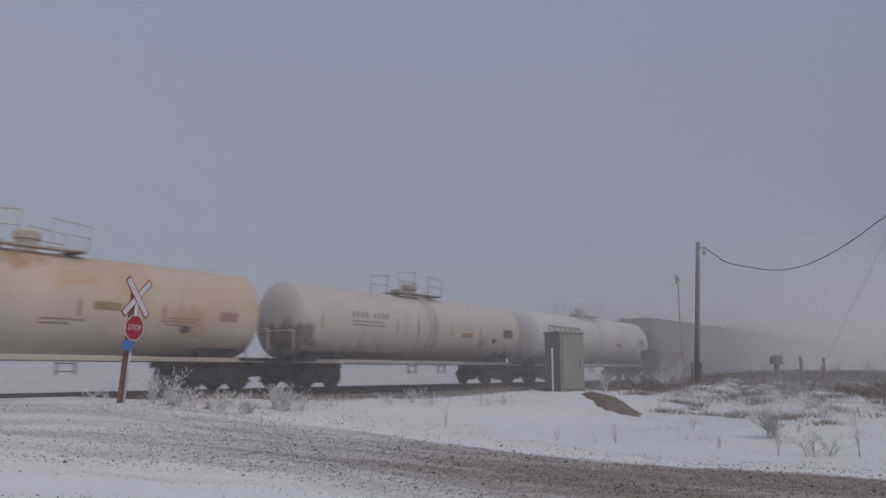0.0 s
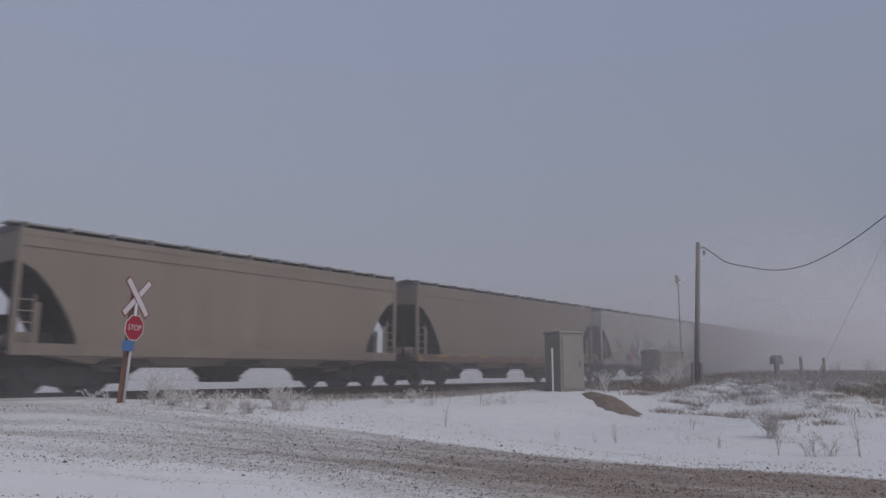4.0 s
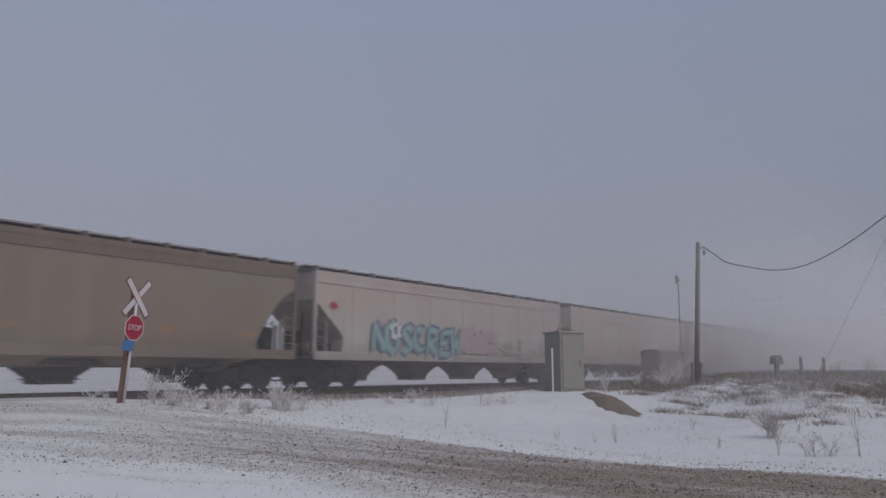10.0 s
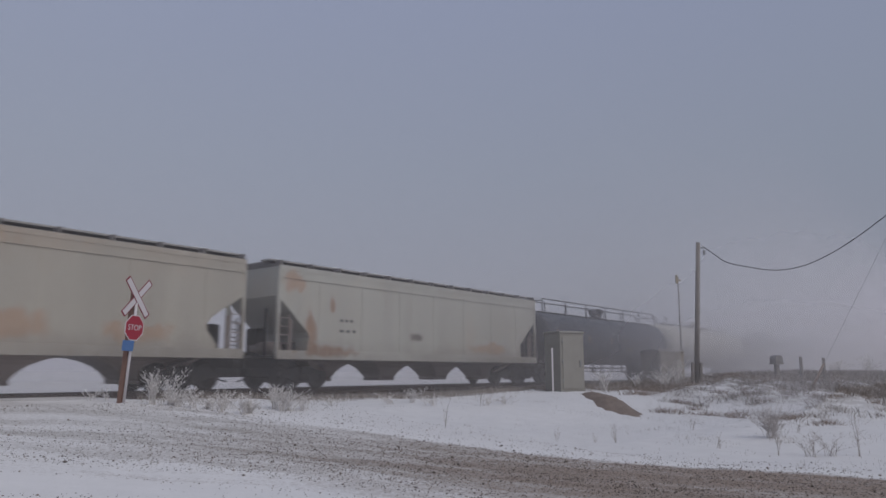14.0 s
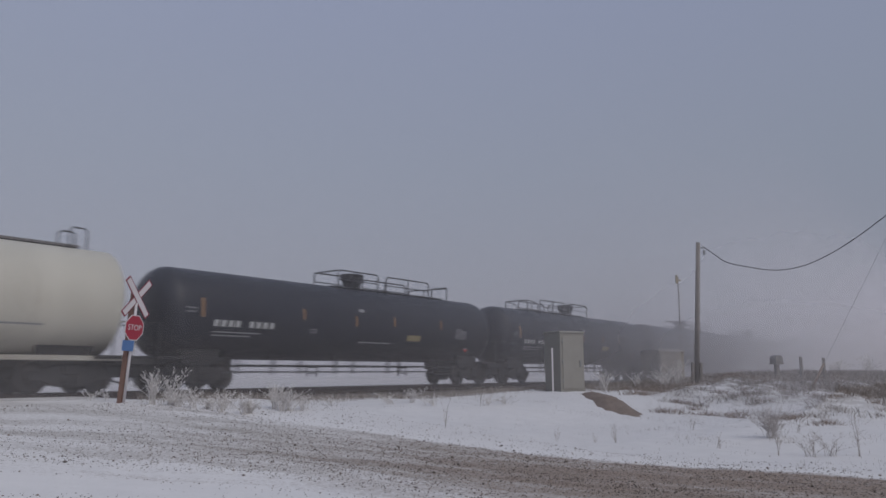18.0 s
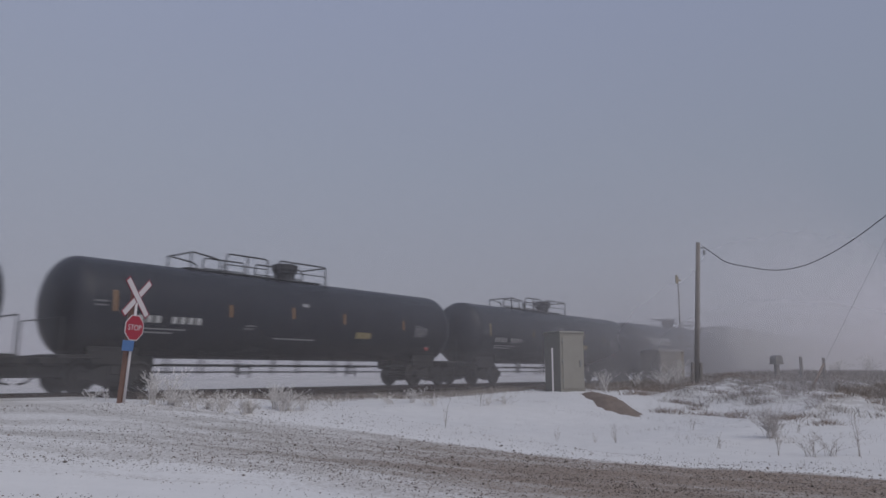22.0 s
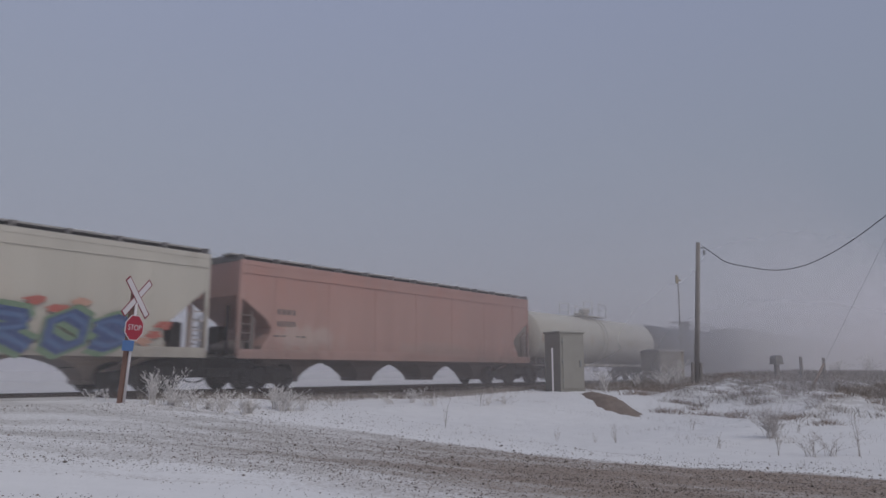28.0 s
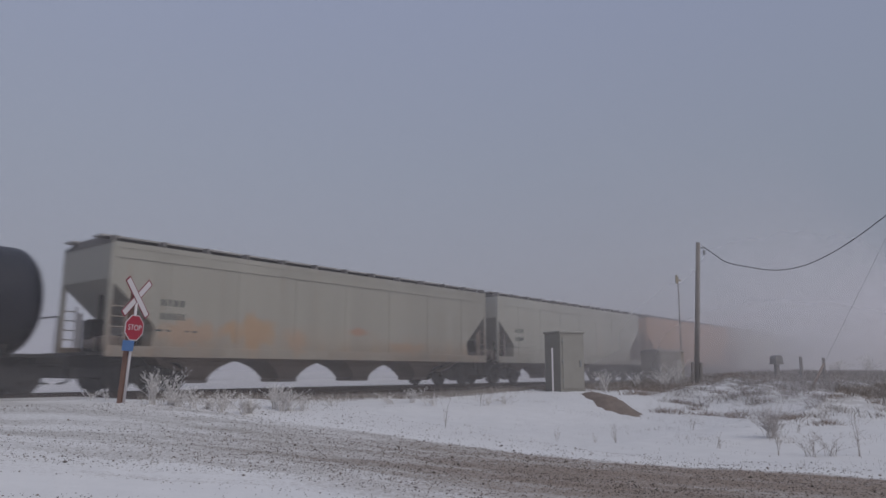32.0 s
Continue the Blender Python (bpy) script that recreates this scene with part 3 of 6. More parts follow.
def ladder_shape(height, width, rungs):
    sh = Shape()
    for x in (-width / 2, width / 2):
        sh.box(x - 0.02, x + 0.02, -0.02, 0.02, 0, height)
    for k in range(rungs):
        z = height * (k + 0.5) / rungs
        sh.box(-width / 2, width / 2, -0.015, 0.015, z - 0.015, z + 0.015)
    return sh


def hopper_car(spec):
    """A covered hopper: sloped ends, bays below, running boards on the roof."""
    L, col, under = spec["len"] + 1.3, spec["paint"], spec.get("under", steel_dark)
    bays, ribs = spec.get("bays", 3), spec.get("ribs", 0)
    hb = spec["len"] / 2
    car = new("covered_hopper_car")
    drop = spec.get("drop", 0.0)
    style = spec.get("ends", "short")
    # how the side sheet is cut away over the truck: distance in from the end, height
    curve = {"short": ((0.0, 2.85), (0.55, 2.62), (0.95, 2.15), (1.12, 1.7), (1.16, 1.2)),
             "round": ((0.0, 3.55), (0.5, 3.28), (0.95, 2.8), (1.35, 2.2), (1.62, 1.65), (1.70, 1.2)),
             "slim": ((0.0, 3.42), (0.45, 3.08), (0.85, 2.62), (1.2, 2.08), (1.42, 1.6), (1.48, 1.2)),
             "cup": ((0.0, 3.18), (1.18, 2.42), (1.40, 2.14), (1.36, 1.92), (1.02, 1.50), (1.0, 1.2)),
             "wedge": ((0.0, 3.30), (1.42, 2.05), (1.50, 1.86), (1.44, 1.5), (1.42, 1.2)),
             "straight": ((0.0, 3.45), (1.70, 2.05), (1.78, 1.2))}[style]
    cut = curve[-1][0]
    key = (round(hb, 2), bays, style, drop)

    def body():
        sh = Shape()
        sh.prism([(-hb, 4.36 - drop)] + [(-hb + d, z) for d, z in curve] + [(hb - d, z) for d, z in reversed(curve)] + [(hb, 4.36 - drop)], -1.55, 1.55)
        return sh
    part("body", shared(("hopper_body", *key), body), col, car)

    def roof():
        sh = Shape()
        sec = [(-1.57, 4.34), (-1.57, 4.40), (-0.55, 4.58), (0.55, 4.58), (1.57, 4.40), (1.57, 4.34)]
        sh.loft([[(x, y, z) for y, z in sec] for x in (-hb - 0.02, hb + 0.02)], True, False)
        return sh
    part("roof", shared(("hopper_roof", *key), roof), roof_grime, car, at=(0, 0, -drop))
    part("hatch_trough", shared(("hatch", *key), lambda: Shape().box(-hb + 0.8, hb - 0.8, -0.36, 0.36, 4.57, 4.68, 0.03)), roof_grime, car, at=(0, 0, -drop))
    for y in (-0.95, 0.95):
        part("running_board", shared(("running_board", *key), lambda: Shape().box(-hb - 0.18, hb + 0.18, -0.28, 0.28, 4.56, 4.615)), board_grey, car, at=(0, y, -drop))
    drift = random.Random(int(hb * 37) + bays)
    for _ in range(spec.get("snowy", 5)):
        x, w = drift.uniform(-hb + 0.5, hb - 1.5), drift.uniform(0.4, 1.4)
        part("snow_line", Shape().box(x, x + w, -1.25, -1.16, 4.60, 4.635, 0.01), drift_snow, car, "thin line of snow on the running board", at=(0, 0, -drop))
    bracket = shared(("bracket",), lambda: Shape().box(-0.035, 0.035, -1.575, -1.20, 4.36, 4.57))
    n = spec.get("brackets", 13)
    for k in range(n):
        part("board_bracket", bracket, spec.get("trim", roof_grime), car, at=(-hb + 0.1 + (2 * hb - 0.2) * k / (n - 1), 0, -drop))
    # top chord, side sill
    for y in (-1, 1):
        part("top_chord", shared(("chord", *key), lambda: Shape().box(-hb, hb, -0.022, 0.022, 3.93, 4.22).box(-hb, hb, -0.035, 0.035, 4.22, 4.38)), spec.get("trim", col), car, at=(0, y * 1.56, -drop))
        part("side_sill", shared(("sill", *key), lambda: Shape().box(-hb, hb, -0.04, 0.04, 1.04, 1.36, 0.01)), spec.get("sill", col), car, at=(0, y * 1.58, 0))
        if ribs:
            post = shared(("rib",), lambda: Shape().box(-0.04, 0.04, -0.04, 0.04, 1.36, 4.1))
            for k in range(ribs):
                part("rib", post, spec.get("rib_paint", col), car, at=(-hb + cut + 0.2 + (2 * hb - 2 * cut - 0.4) * k / (ribs - 1), y * 1.545, 0))
        if not ribs and bays == 4:
            seam = shared(("seam",), lambda: Shape().box(-0.012, 0.012, -0.012, 0.012, 1.36, 3.92))
            for k in range(7):
                part("weld_seam", seam, col, car, at=(-hb + cut + 0.5 + (2 * hb - 2 * cut - 1.0) * k / 6, y * 1.552, 0))
    # bays
    pitch = spec.get("pitch", 3.8 if bays == 4 else 4.1)
    span = pitch * bays

    def bay():
        sh = Shape()
        b = spec.get("gate", 0.5)
        if bays == 3 and not spec.get("open_bays"):
            # outlets hang as slabs from the long belly
            w = 0.56
            sh.loft([[(-hx, -hy, z), (hx, -hy, z), (hx, hy, z), (-hx, hy, z)] for hx, hy, z in ((w * 2.0, 0.36, 0.86), (w * 1.75, 0.34, 0.70), (w * 1.12, 0.32, 0.46), (w, 0.30, 0.40))], True, False)
            sh.box(-w - 0.16, w + 0.16, -0.34, 0.34, 0.38, 0.42, 0.01)
            sh.box(-b - 0.05, b + 0.05, -0.40, 0.40, 0.26, 0.38, 0.02)
            return sh
        # the openings between the bays are round arches
        rings = []
        deep = spec.get("deep", 0.0)
        arch = spec.get("arch", 0.40) * pitch
        for z, hy in ((1.24, 1.52), (1.08, 1.48), (1.05, 1.20), (1.01, 0.98), (0.93, 0.84), (0.80, 0.72), (0.64, 0.64), (0.46, 0.56), (0.34, 0.48)):
            open_half = arch * math.sqrt(max(0.0, 1 - ((z - 0.16) / spec.get("rise", 0.90)) ** 2))
            hx = max(b * 0.8, pitch / 2 - open_half)
            hy += (1.5 - hy) * deep
            rings.append([(-hx, -hy, z), (hx, -hy, z), (hx, hy, z), (-hx, hy, z)])
        sh.loft(rings, True, False)
        sh.box(-b - 0.12, b + 0.12, -0.46, 0.46, 0.24, 0.37, 0.02)
        return sh
    for k in range(bays):
        part("hopper_bay", shared(("bay", bays, spec.get("open_bays"), round(pitch, 2), spec.get("gate", 0.5), spec.get("arch", 0.40), spec.get("deep"), spec.get("rise")), bay), steel_dark if bays == 3 and not spec.get("deep") else under, car, at=(-span / 2 + pitch * (k + 0.5), 0, 0))
    if bays == 3 and not spec.get("open_bays"):
        zq = spec.get("belly", 0.74)

        def belly():
            e = span / 2
            rings = [[(-hx, -hy, z), (hx, -hy, z), (hx, hy, z), (-hx, hy, z)] for hx, hy, z in ((e + 0.2, 1.54, 1.24), (e + 0.05, 1.50, 1.04), (e - 1.35, 1.30, zq + 0.05), (e - 1.5, 0.9, zq))]
            return Shape().loft(rings, True, False)
        part("belly", shared(("belly", round(span, 2), zq), belly), under, car)
        for k in range(bays):
            part("gusset", shared(("gusset", zq), lambda: Shape().prism([(-0.35, 1.2), (0.35, 1.2), (0.85, zq + 0.06), (-0.85, zq + 0.06)], -1.46, 1.46)), steel_dark, car, at=(-span / 2 + pitch * (k + 0.5), 0, 0))
    # ends
    for sg in (-1, 1):
        turn = 180 if sg > 0 else 0
        post = shared(("corner_post",), lambda: Shape().box(-0.05, 0.07, -0.05, 0.05, 1.1, 4.2))
        mid = shared(("end_strut",), lambda: Shape().box(-0.04, 0.04, -0.04, 0.04, 1.15, 2.45))
        for y in (-1.52, 1.52):
            part("corner_post", post, spec.get("trim", col), car, at=(sg * (hb - 0.04), y, 0))
            part("end_strut", mid, under, car, at=(sg * (hb - 0.62), y, 0))
            part("ladder", shared(("ladder", 1.5), lambda: ladder_shape(1.5, 0.42, 5)), under, car, at=(sg * (hb - 0.30), y * 1.035, 1.15))
            part("step", shared(("step",), lambda: ladder_shape(0.6, 0.5, 2)), steel_dark, car, at=(sg * (hb - 0.35), y, 0.5))
        part("end_platform", shared(("platform",), lambda: Shape().box(-0.45, 1.6, -1.5, 1.5, 1.06, 1.16, 0.01).box(-0.5, 3.6, -0.42, 0.42, 0.72, 1.08, 0.02)), steel_dark, car, at=pose(sg * hb, 0, 0, 0, 0, turn))
        # three-bay cars get a dark sheet here that paints in the end's shade
        part("slope_sheet", shared(("slope_sheet", style), lambda: Shape().prism([(d - 0.015, z - 0.02) for d, z in curve] + [(d + 0.03, z) for d, z in reversed(curve)], -1.54, 1.54)), spec.get("slope") or (col if bays == 4 else slope_shade_grime), car, at=pose(sg * hb, 0, 0, 0, 0, turn))
        part("hopper_slope", shared(("hopper_slope", style), lambda: Shape().loft([[(cut + 0.02, -w, 1.24), (cut + 0.02, w, 1.24), (x, 0.62 * w, 0.6), (x, -0.62 * w, 0.6)] for x, w in ((cut + 0.9, 1.3), (cut + 1.6, 1.4))], True, False)), under, car, at=pose(sg * hb, 0, 0, 0, 0, turn))
        part("brake_rigging", shared(("brake_rigging",), lambda: Shape().box(-0.5, 0.75, -0.75, 0.75, 0.42, 0.74, 0.04).tube([(0.2, -1.2, 1.3), (0.2, -1.2, 2.1)], 0.03, 6).box(0.9, 1.4, -0.9, -0.3, 1.16, 1.7, 0.04).box(0.35, 0.75, 0.1, 0.7, 1.16, 2.2, 0.05).tube([(0.3, -0.5, 1.16), (0.3, -0.5, 2.9)], 0.05, 8)), steel_dark, car, at=pose(sg * hb, 0, 0, 0, 0, turn))
        part("air_tank", shared(("air_tank",), lambda: Shape().tube([(0.55, -0.9, 1.45), (0.55, 0.5, 1.45)], 0.24, 12)), under, car, at=pose(sg * hb, 0, 0, 0, 0, turn))
        truck(car, sg * (L / 2 - 2.35))
        coupler(car, L / 2, sg)
    rnd = random.Random(int(hb * 100))
    for k in range(spec.get("strips", 0)):
        x = -hb + 0.5 + (2 * hb - 1.0) * (k + rnd.uniform(0.2, 0.8)) / spec["strips"]
        w = rnd.choice((0.35, 0.45, 0.9))
        part("reflector_strip", Shape().box(x - w / 2, x + w / 2, -1.628, -1.619, 1.27, 1.345), plain("worn_yellow_strip", (0.46, 0.27, 0.08), 0.5, 0.0, 0.5, 1.5), car, "worn yellow reflective strip")
    if spec.get("patch"):
        x, z, w, h = spec["patch"]
        part("repair_patch", Shape().box(x, x + w, -1.566, -1.54, z, z + h), white_mark, car, "pale unpainted repair panel")
    for x, z, w, h, cnt in spec.get("text", ()):
        bars(car, -hb + x, z, w, h, cnt, -1.556, dark_mark, seed=int(x * 10))
    return car


def tank_strip(R, zc, x0, x1, z0, z1, lift=0.008, n=6):
    """A marking that lies on the curved shell."""
    sh = Shape()
    for k in range(n + 1):
        z = z0 + (z1 - z0) * k / n
        y = -math.sqrt(max(0.0, R * R - (z - zc) ** 2)) - lift
        sh.v += [(x0, y, z), (x1, y, z)]
    sh.f = [(2 * k, 2 * k + 1, 2 * k + 3, 2 * k + 2) for k in range(n)]
    return sh


def tank_car(spec):
    L, col, gear = spec["len"] + 1.3, spec["paint"], spec.get("gear", black_gear)
    old = spec.get("old", False)
    R, zc = spec.get("shell", (1.46, 2.56) if old else (1.51, 2.54))
    ht = spec["len"] / 2
    jacket = spec.get("jacket", old)
    key = (round(ht, 2), R, jacket)
    fl = spec.get("flip", 1)
    car = new("tank_car")

    def shell():
        rings, prof = [], []
        dep = 0.74
        if jacket:
            # an insulated shell: shallow dished head with a folded rim
            prof = [(-ht + d, R * r) for d, r in ((0, 0.015), (0.03, 0.36), (0.09, 0.6), (0.18, 0.79), (0.29, 0.92), (0.335, 0.955), (0.36, 0.985), (0.40, 0.998), (0.46, 1.0))]
        else:
            for k in range(11):
                t = k / 10 * math.pi / 2
                prof.append((-ht + dep * (1 - math.sin(t)), R * max(0.03, math.cos(t) ** 0.74) if k < 10 else 0.02))
            prof = prof[::-1]
        xs = [-ht + dep + (2 * ht - 2 * dep) * k / 8 for k in range(1, 8)]
        prof += [(x, R) for x in xs] + [(-x, r) for x, r in reversed(prof)]
        return Shape().loft([[(x, r * math.cos(6.28319 * j / 48), zc + r * math.sin(6.28319 * j / 48)) for j in range(48)] for x, r in prof])
    part("tank_shell", shared(("tank_shell", *key), shell), col, car)
    if old:
        for x in (-ht * 0.55, -ht * 0.1, ht * 0.42):
            part("weld_band", shared(("weld_band", R), lambda: Shape().wheel(0, 0, [(R + 0.004, -0.02), (R + 0.012, 0), (R + 0.004, 0.02)], sides=48)), col, car, at=pose(x, 0, zc, 0, 0, 90))

    # underframe and bolsters
    for sg in (-1, 1):
        turn = 180 if sg > 0 else 0

        def stub():
            sh = Shape()
            sh.box(-0.1, 3.2, -0.42, 0.42, 0.72, 1.10, 0.02)
            sh.box(-0.15, 1.0, -1.45, 1.45, 0.98, 1.08, 0.01)
            sh.prism([(0.95, 0.85), (2.3, 0.85), (2.4, 1.36), (0.85, 1.36)], -0.92, -0.80)
            sh.prism([(0.95, 0.85), (2.3, 0.85), (2.4, 1.36), (0.85, 1.36)], 0.80, 0.92)
            sh.box(-0.62, 0.9, -0.7, 0.7, 0.44, 0.78, 0.04)
            sh.box(-0.5, 0.3, -1.2, 1.2, 0.82, 1.0, 0.02)
            return sh
        part("stub_sill", shared(("stub_sill",), stub), steel_dark, car, at=pose(sg * ht, 0, 0, 0, 0, turn))
        part("end_rail", shared(("end_rail", old), lambda: Shape().tube([(-0.1, -1.42, 1.05), (-0.1, -1.42, 2.1), (-0.1, 1.42, 2.1), (-0.1, 1.42, 1.05)], 0.022, 6)), spec.get("trim", gear), car, at=pose(sg * ht, 0, 0, 0, 0, turn))
        truck(car, sg * (L / 2 - (2.15 if old else 1.9 if sg > 0 else 2.3)))
        coupler(car, L / 2, sg)
    if old:
        for y in (-1.3, 1.3):
            part("side_sill", shared(("tank_sill", *key), lambda: Shape().box(-ht, ht, -0.05, 0.05, 0.92, 1.06, 0.01)), spec.get("trim", col), car, at=(0, y, 0))
        for x in (-1.0, 1.0):
            part("step", shared(("step_low",), lambda: ladder_shape(0.45, 0.5, 2)), gear, car, at=(x, -1.25, 0.5))
    else:
        for y in (-1.05, 1.05):
            part("side_handrail", shared(("side_handrail", *key), lambda: Shape().tube([(-ht + 3, 0, 0.82), (ht - 3, 0, 0.82)], 0.035, 6).tube([(-ht + 3, 0, 0.60), (ht - 3, 0, 0.60)], 0.025, 6)), gear, car, at=(0, y, 0))
            for k in range(4):
                x = -ht + 4.4 + (2 * ht - 8.8) * k / 3
                part("rail_post", shared(("rail_post",), lambda: Shape().box(-0.018, 0.018, -0.02, 0.02, 0.52, 1.25).box(0.15, 0.18, -0.02, 0.02, 0.52, 1.25)), gear, car, at=(x, y, 0))
        for x in (-2.6, 2.4):
            part("step", shared(("step_low",), lambda: ladder_shape(0.45, 0.5, 2)), gear, car, at=(x, -1.1, 0.42))

    # fittings on top
    top = zc + R
    tr = spec.get("trim", gear)
    dome = shared(("dome", old), lambda: Shape().loft([[(r * math.cos(6.28319 * j / 20), r * math.sin(6.28319 * j / 20), z) for j in range(20)] for r, z in (((0.30, -0.1), (0.30, 0.30), (0.36, 0.34), (0.36, 0.52), (0.30, 0.58)) if old else ((0.36, -0.1), (0.39, 0.22), (0.50, 0.42), (0.51, 0.58), (0.46, 0.62)))], True, False))
    part("dome_housing", dome, spec.get("dome", spec.get("trim", gear) if old else gear), car, at=(0.15 * fl + spec.get("shift", 0.0), 0, top))
    if old or spec.get("platform"):
        part("platform", shared(("tank_platform",), lambda: Shape().box(-1.5, 1.5, -0.85, -0.45, 0.0, 0.05).box(-1.5, 1.5, 0.45, 0.85, 0.0, 0.05).box(-1.5, -1.1, -0.85, 0.85, 0.0, 0.05).box(1.1, 1.5, -0.85, 0.85, 0.0, 0.05)), tr, car, at=(0, 0, top + 0.02))
        part("hatch", shared(("hatch_lid",), lambda: Shape().tube([(0, 0, 0), (0, 0, 0.22), (0, 0, 0.26)], 0.25, 14)), tr, car, at=(-0.75, 0, top))
        for y in (-0.85, 0.85):
            part("platform_rail", shared(("platform_rail", 0), lambda: Shape().tube([(-1.5, 0, 0), (-1.55, 0, 0.85), (-0.35, 0, 0.95)], 0.02, 6).tube([(-1.5, 0, 0.45), (-0.4, 0, 0.5)], 0.015, 6).tube([(-0.4, 0, 0), (-0.4, 0, 0.92)], 0.02, 6)), tr, car, at=(0, y, top + 0.05))
            part("platform_rail", shared(("platform_rail", 1), lambda: Shape().tube([(1.5, 0, 0), (1.55, 0, 0.75), (0.45, 0, 0.85)], 0.02, 6).tube([(0.5, 0, 0), (0.5, 0, 0.85)], 0.02, 6).tube([(1.5, 0, 0.4), (0.5, 0, 0.45)], 0.015, 6)), tr, car, at=(0, y, top + 0.05))
        if spec.get("ladder"):
            part("ladder", shared(("tank_ladder", R), lambda: tank_ladder(R, zc)), tr, car, at=(0.1, 0, 0))
    else:
        a0, a1 = -1.3, spec.get("reach", 5.7)
        if spec.get("fullrail"):
            a0, a1 = -7.9, 8.1

        def hoop(sh, x0, x1, top_z, r=0.03):
            e = 0.12
            sh.tube([(x0, 0, -0.05), (x0, 0, top_z - e), (x0 + e * 0.4, 0, top_z - e * 0.3), (x0 + e, 0, top_z), (x1 - e, 0, top_z), (x1 - e * 0.4, 0, top_z - e * 0.3), (x1, 0, top_z - e), (x1, 0, -0.05)], r, 6)

        def rails():
            sh = Shape()
            if spec.get("fullrail"):
                # runs on past the dome and bends down to the end ladder
                sh.tube([(a0, 0, 0.0), (a0, 0, 0.84), (a1 - 0.3, 0, 0.86), (a1 - 0.05, 0, 0.78), (a1 + 0.1, 0, 0.5), (a1 + 0.12, 0, -2.0)], 0.032, 6)
                for k in range(1, 6):
                    x = a0 + (a1 - a0) * k / 6
                    sh.box(x - 0.04, x + 0.04, -0.02, 0.02, -0.05, 0.85)
                return sh
            hoop(sh, a0, a0 + 2.3, 0.76)
            hoop(sh, a0 + 2.8, a1 - 1.35, 0.74)
            sh.tube([(a0 + 0.05, 0, 0.38), (a0 + 2.25, 0, 0.38)], 0.02, 6)
            sh.tube([(a0 + 2.85, 0, 0.37), (a1 - 1.4, 0, 0.37)], 0.02, 6)
            sh.tube([((a0 + 2.8 + a1 - 1.35) / 2, 0, -0.05), ((a0 + 2.8 + a1 - 1.35) / 2, 0, 0.73)], 0.028, 6)
            sh.tube([(a1 - 1.1, 0, 0.0), (a1 - 1.1, 0, 0.44), (a1 - 0.95, 0, 0.52), (a1 - 0.05, 0, 0.64), (a1, 0, 0.60), (a1, 0, 0.0)], 0.03, 6)
            return sh

        def cross():
            return Shape().tube([(a0, -0.72, 0.74), (a0, 0.72, 0.74)], 0.03, 6).tube([(a1, -0.72, 0.62), (a1, 0.72, 0.62)], 0.03, 6)
        for y in (-0.72, 0.72):
            part("top_railing", shared(("top_railing", a0, a1), rails), gear, car, at=pose(spec.get("shift", 0.0), y, top - 0.14, 0, 0, 0 if fl > 0 else 180))
        part("cross_rail", shared(("cross_rail", a0, a1), cross), gear, car, at=pose(spec.get("shift", 0.0), 0, top - 0.14, 0, 0, 0 if fl > 0 else 180))
        part("walkway", shared(("walkway", a0, a1), lambda: Shape().box(a0, a1, -0.45, 0.45, -0.06, -0.01)), gear, car, at=pose(spec.get("shift", 0.0), 0, top + 0.02, 0, 0, 0 if fl > 0 else 180))
    if spec.get("topbar"):
        part("top_walk", shared(("top_walk", *key), lambda: Shape().box(-ht + 1.2, ht - 1.2, -0.3, 0.3, 0.0, 0.08, 0.01)), plain("walk_grey", (0.16, 0.15, 0.15), 0.7), car, at=(0, 0, top))
        for sg in (-1, 1):
            for y in (-0.4, 0.4):
                part("end_hoop", shared(("end_hoop",), lambda: Shape().tube([(-0.25, 0, -0.1), (-0.25, 0, 0.5), (-0.15, 0, 0.58), (0.15, 0, 0.58), (0.25, 0, 0.5), (0.25, 0, -0.1)], 0.025, 6)), gear, car, at=(sg * (ht - 1.3), y, top))

    # markings on the near side of the shell
    for x, z, w, h, mat, cnt in spec.get("marks", ()):
        if cnt < 0:
            # a diamond placard in its holder
            depth = math.sqrt(R * R - (z + h / 2 - zc) ** 2)
            board = Shape()
            board.v = [(-ht + x + w / 2 + dx * w / 2, -depth - 0.012 - 0.05 * abs(dz < 0), z + h / 2 + dz * h / 2) for dx, dz in ((-1, 0), (0, -1), (1, 0), (0, 1))]
            board.f = [(0, 1, 2, 3)]
            part("placard", board, mat, car, "red diamond hazard placard")
            continue
        for k in range(cnt):
            if cnt > 6 and k == 4:
                continue
            st = w / cnt
            if cnt == 6:
                # a company mark, drawn as a row of open blocks
                u = -ht + x + k * st
                for x0, x1, z0, z1 in ((0, 0.2, 0, 1), (0.2, 0.84, 0, 0.2), (0.2, 0.84, 0.8, 1), (0.66, 0.84, 0.2, 0.8)):
                    part("marking", tank_strip(R, zc, u + x0 * st, u + x1 * st, z + z0 * h, z + z1 * h, 0.008, 3), mat, car)
                continue
            part("marking", tank_strip(R, zc, -ht + x + k * st, -ht + x + k * st + st * (0.6 if cnt > 1 else 1), z, z + h, 0.008, 3), mat, car)
    return car


def tank_ladder(R, zc):
    sh = Shape()
    for dx in (-0.22, 0.22):
        sh.tube([(dx, -(R + 0.1) * math.cos(t), zc + (R + 0.1) * math.sin(t)) for t in (-0.9, -0.6, -0.3, 0, 0.3, 0.6, 0.9, 1.2)], 0.025, 5)
    for k in range(12):
        t = -0.85 + 2.0 * k / 11
        y, z = -(R + 0.1) * math.cos(t), zc + (R + 0.1) * math.sin(t)
        sh.tube([(-0.22, y, z), (0.22, y, z)], 0.018, 5)
    return sh


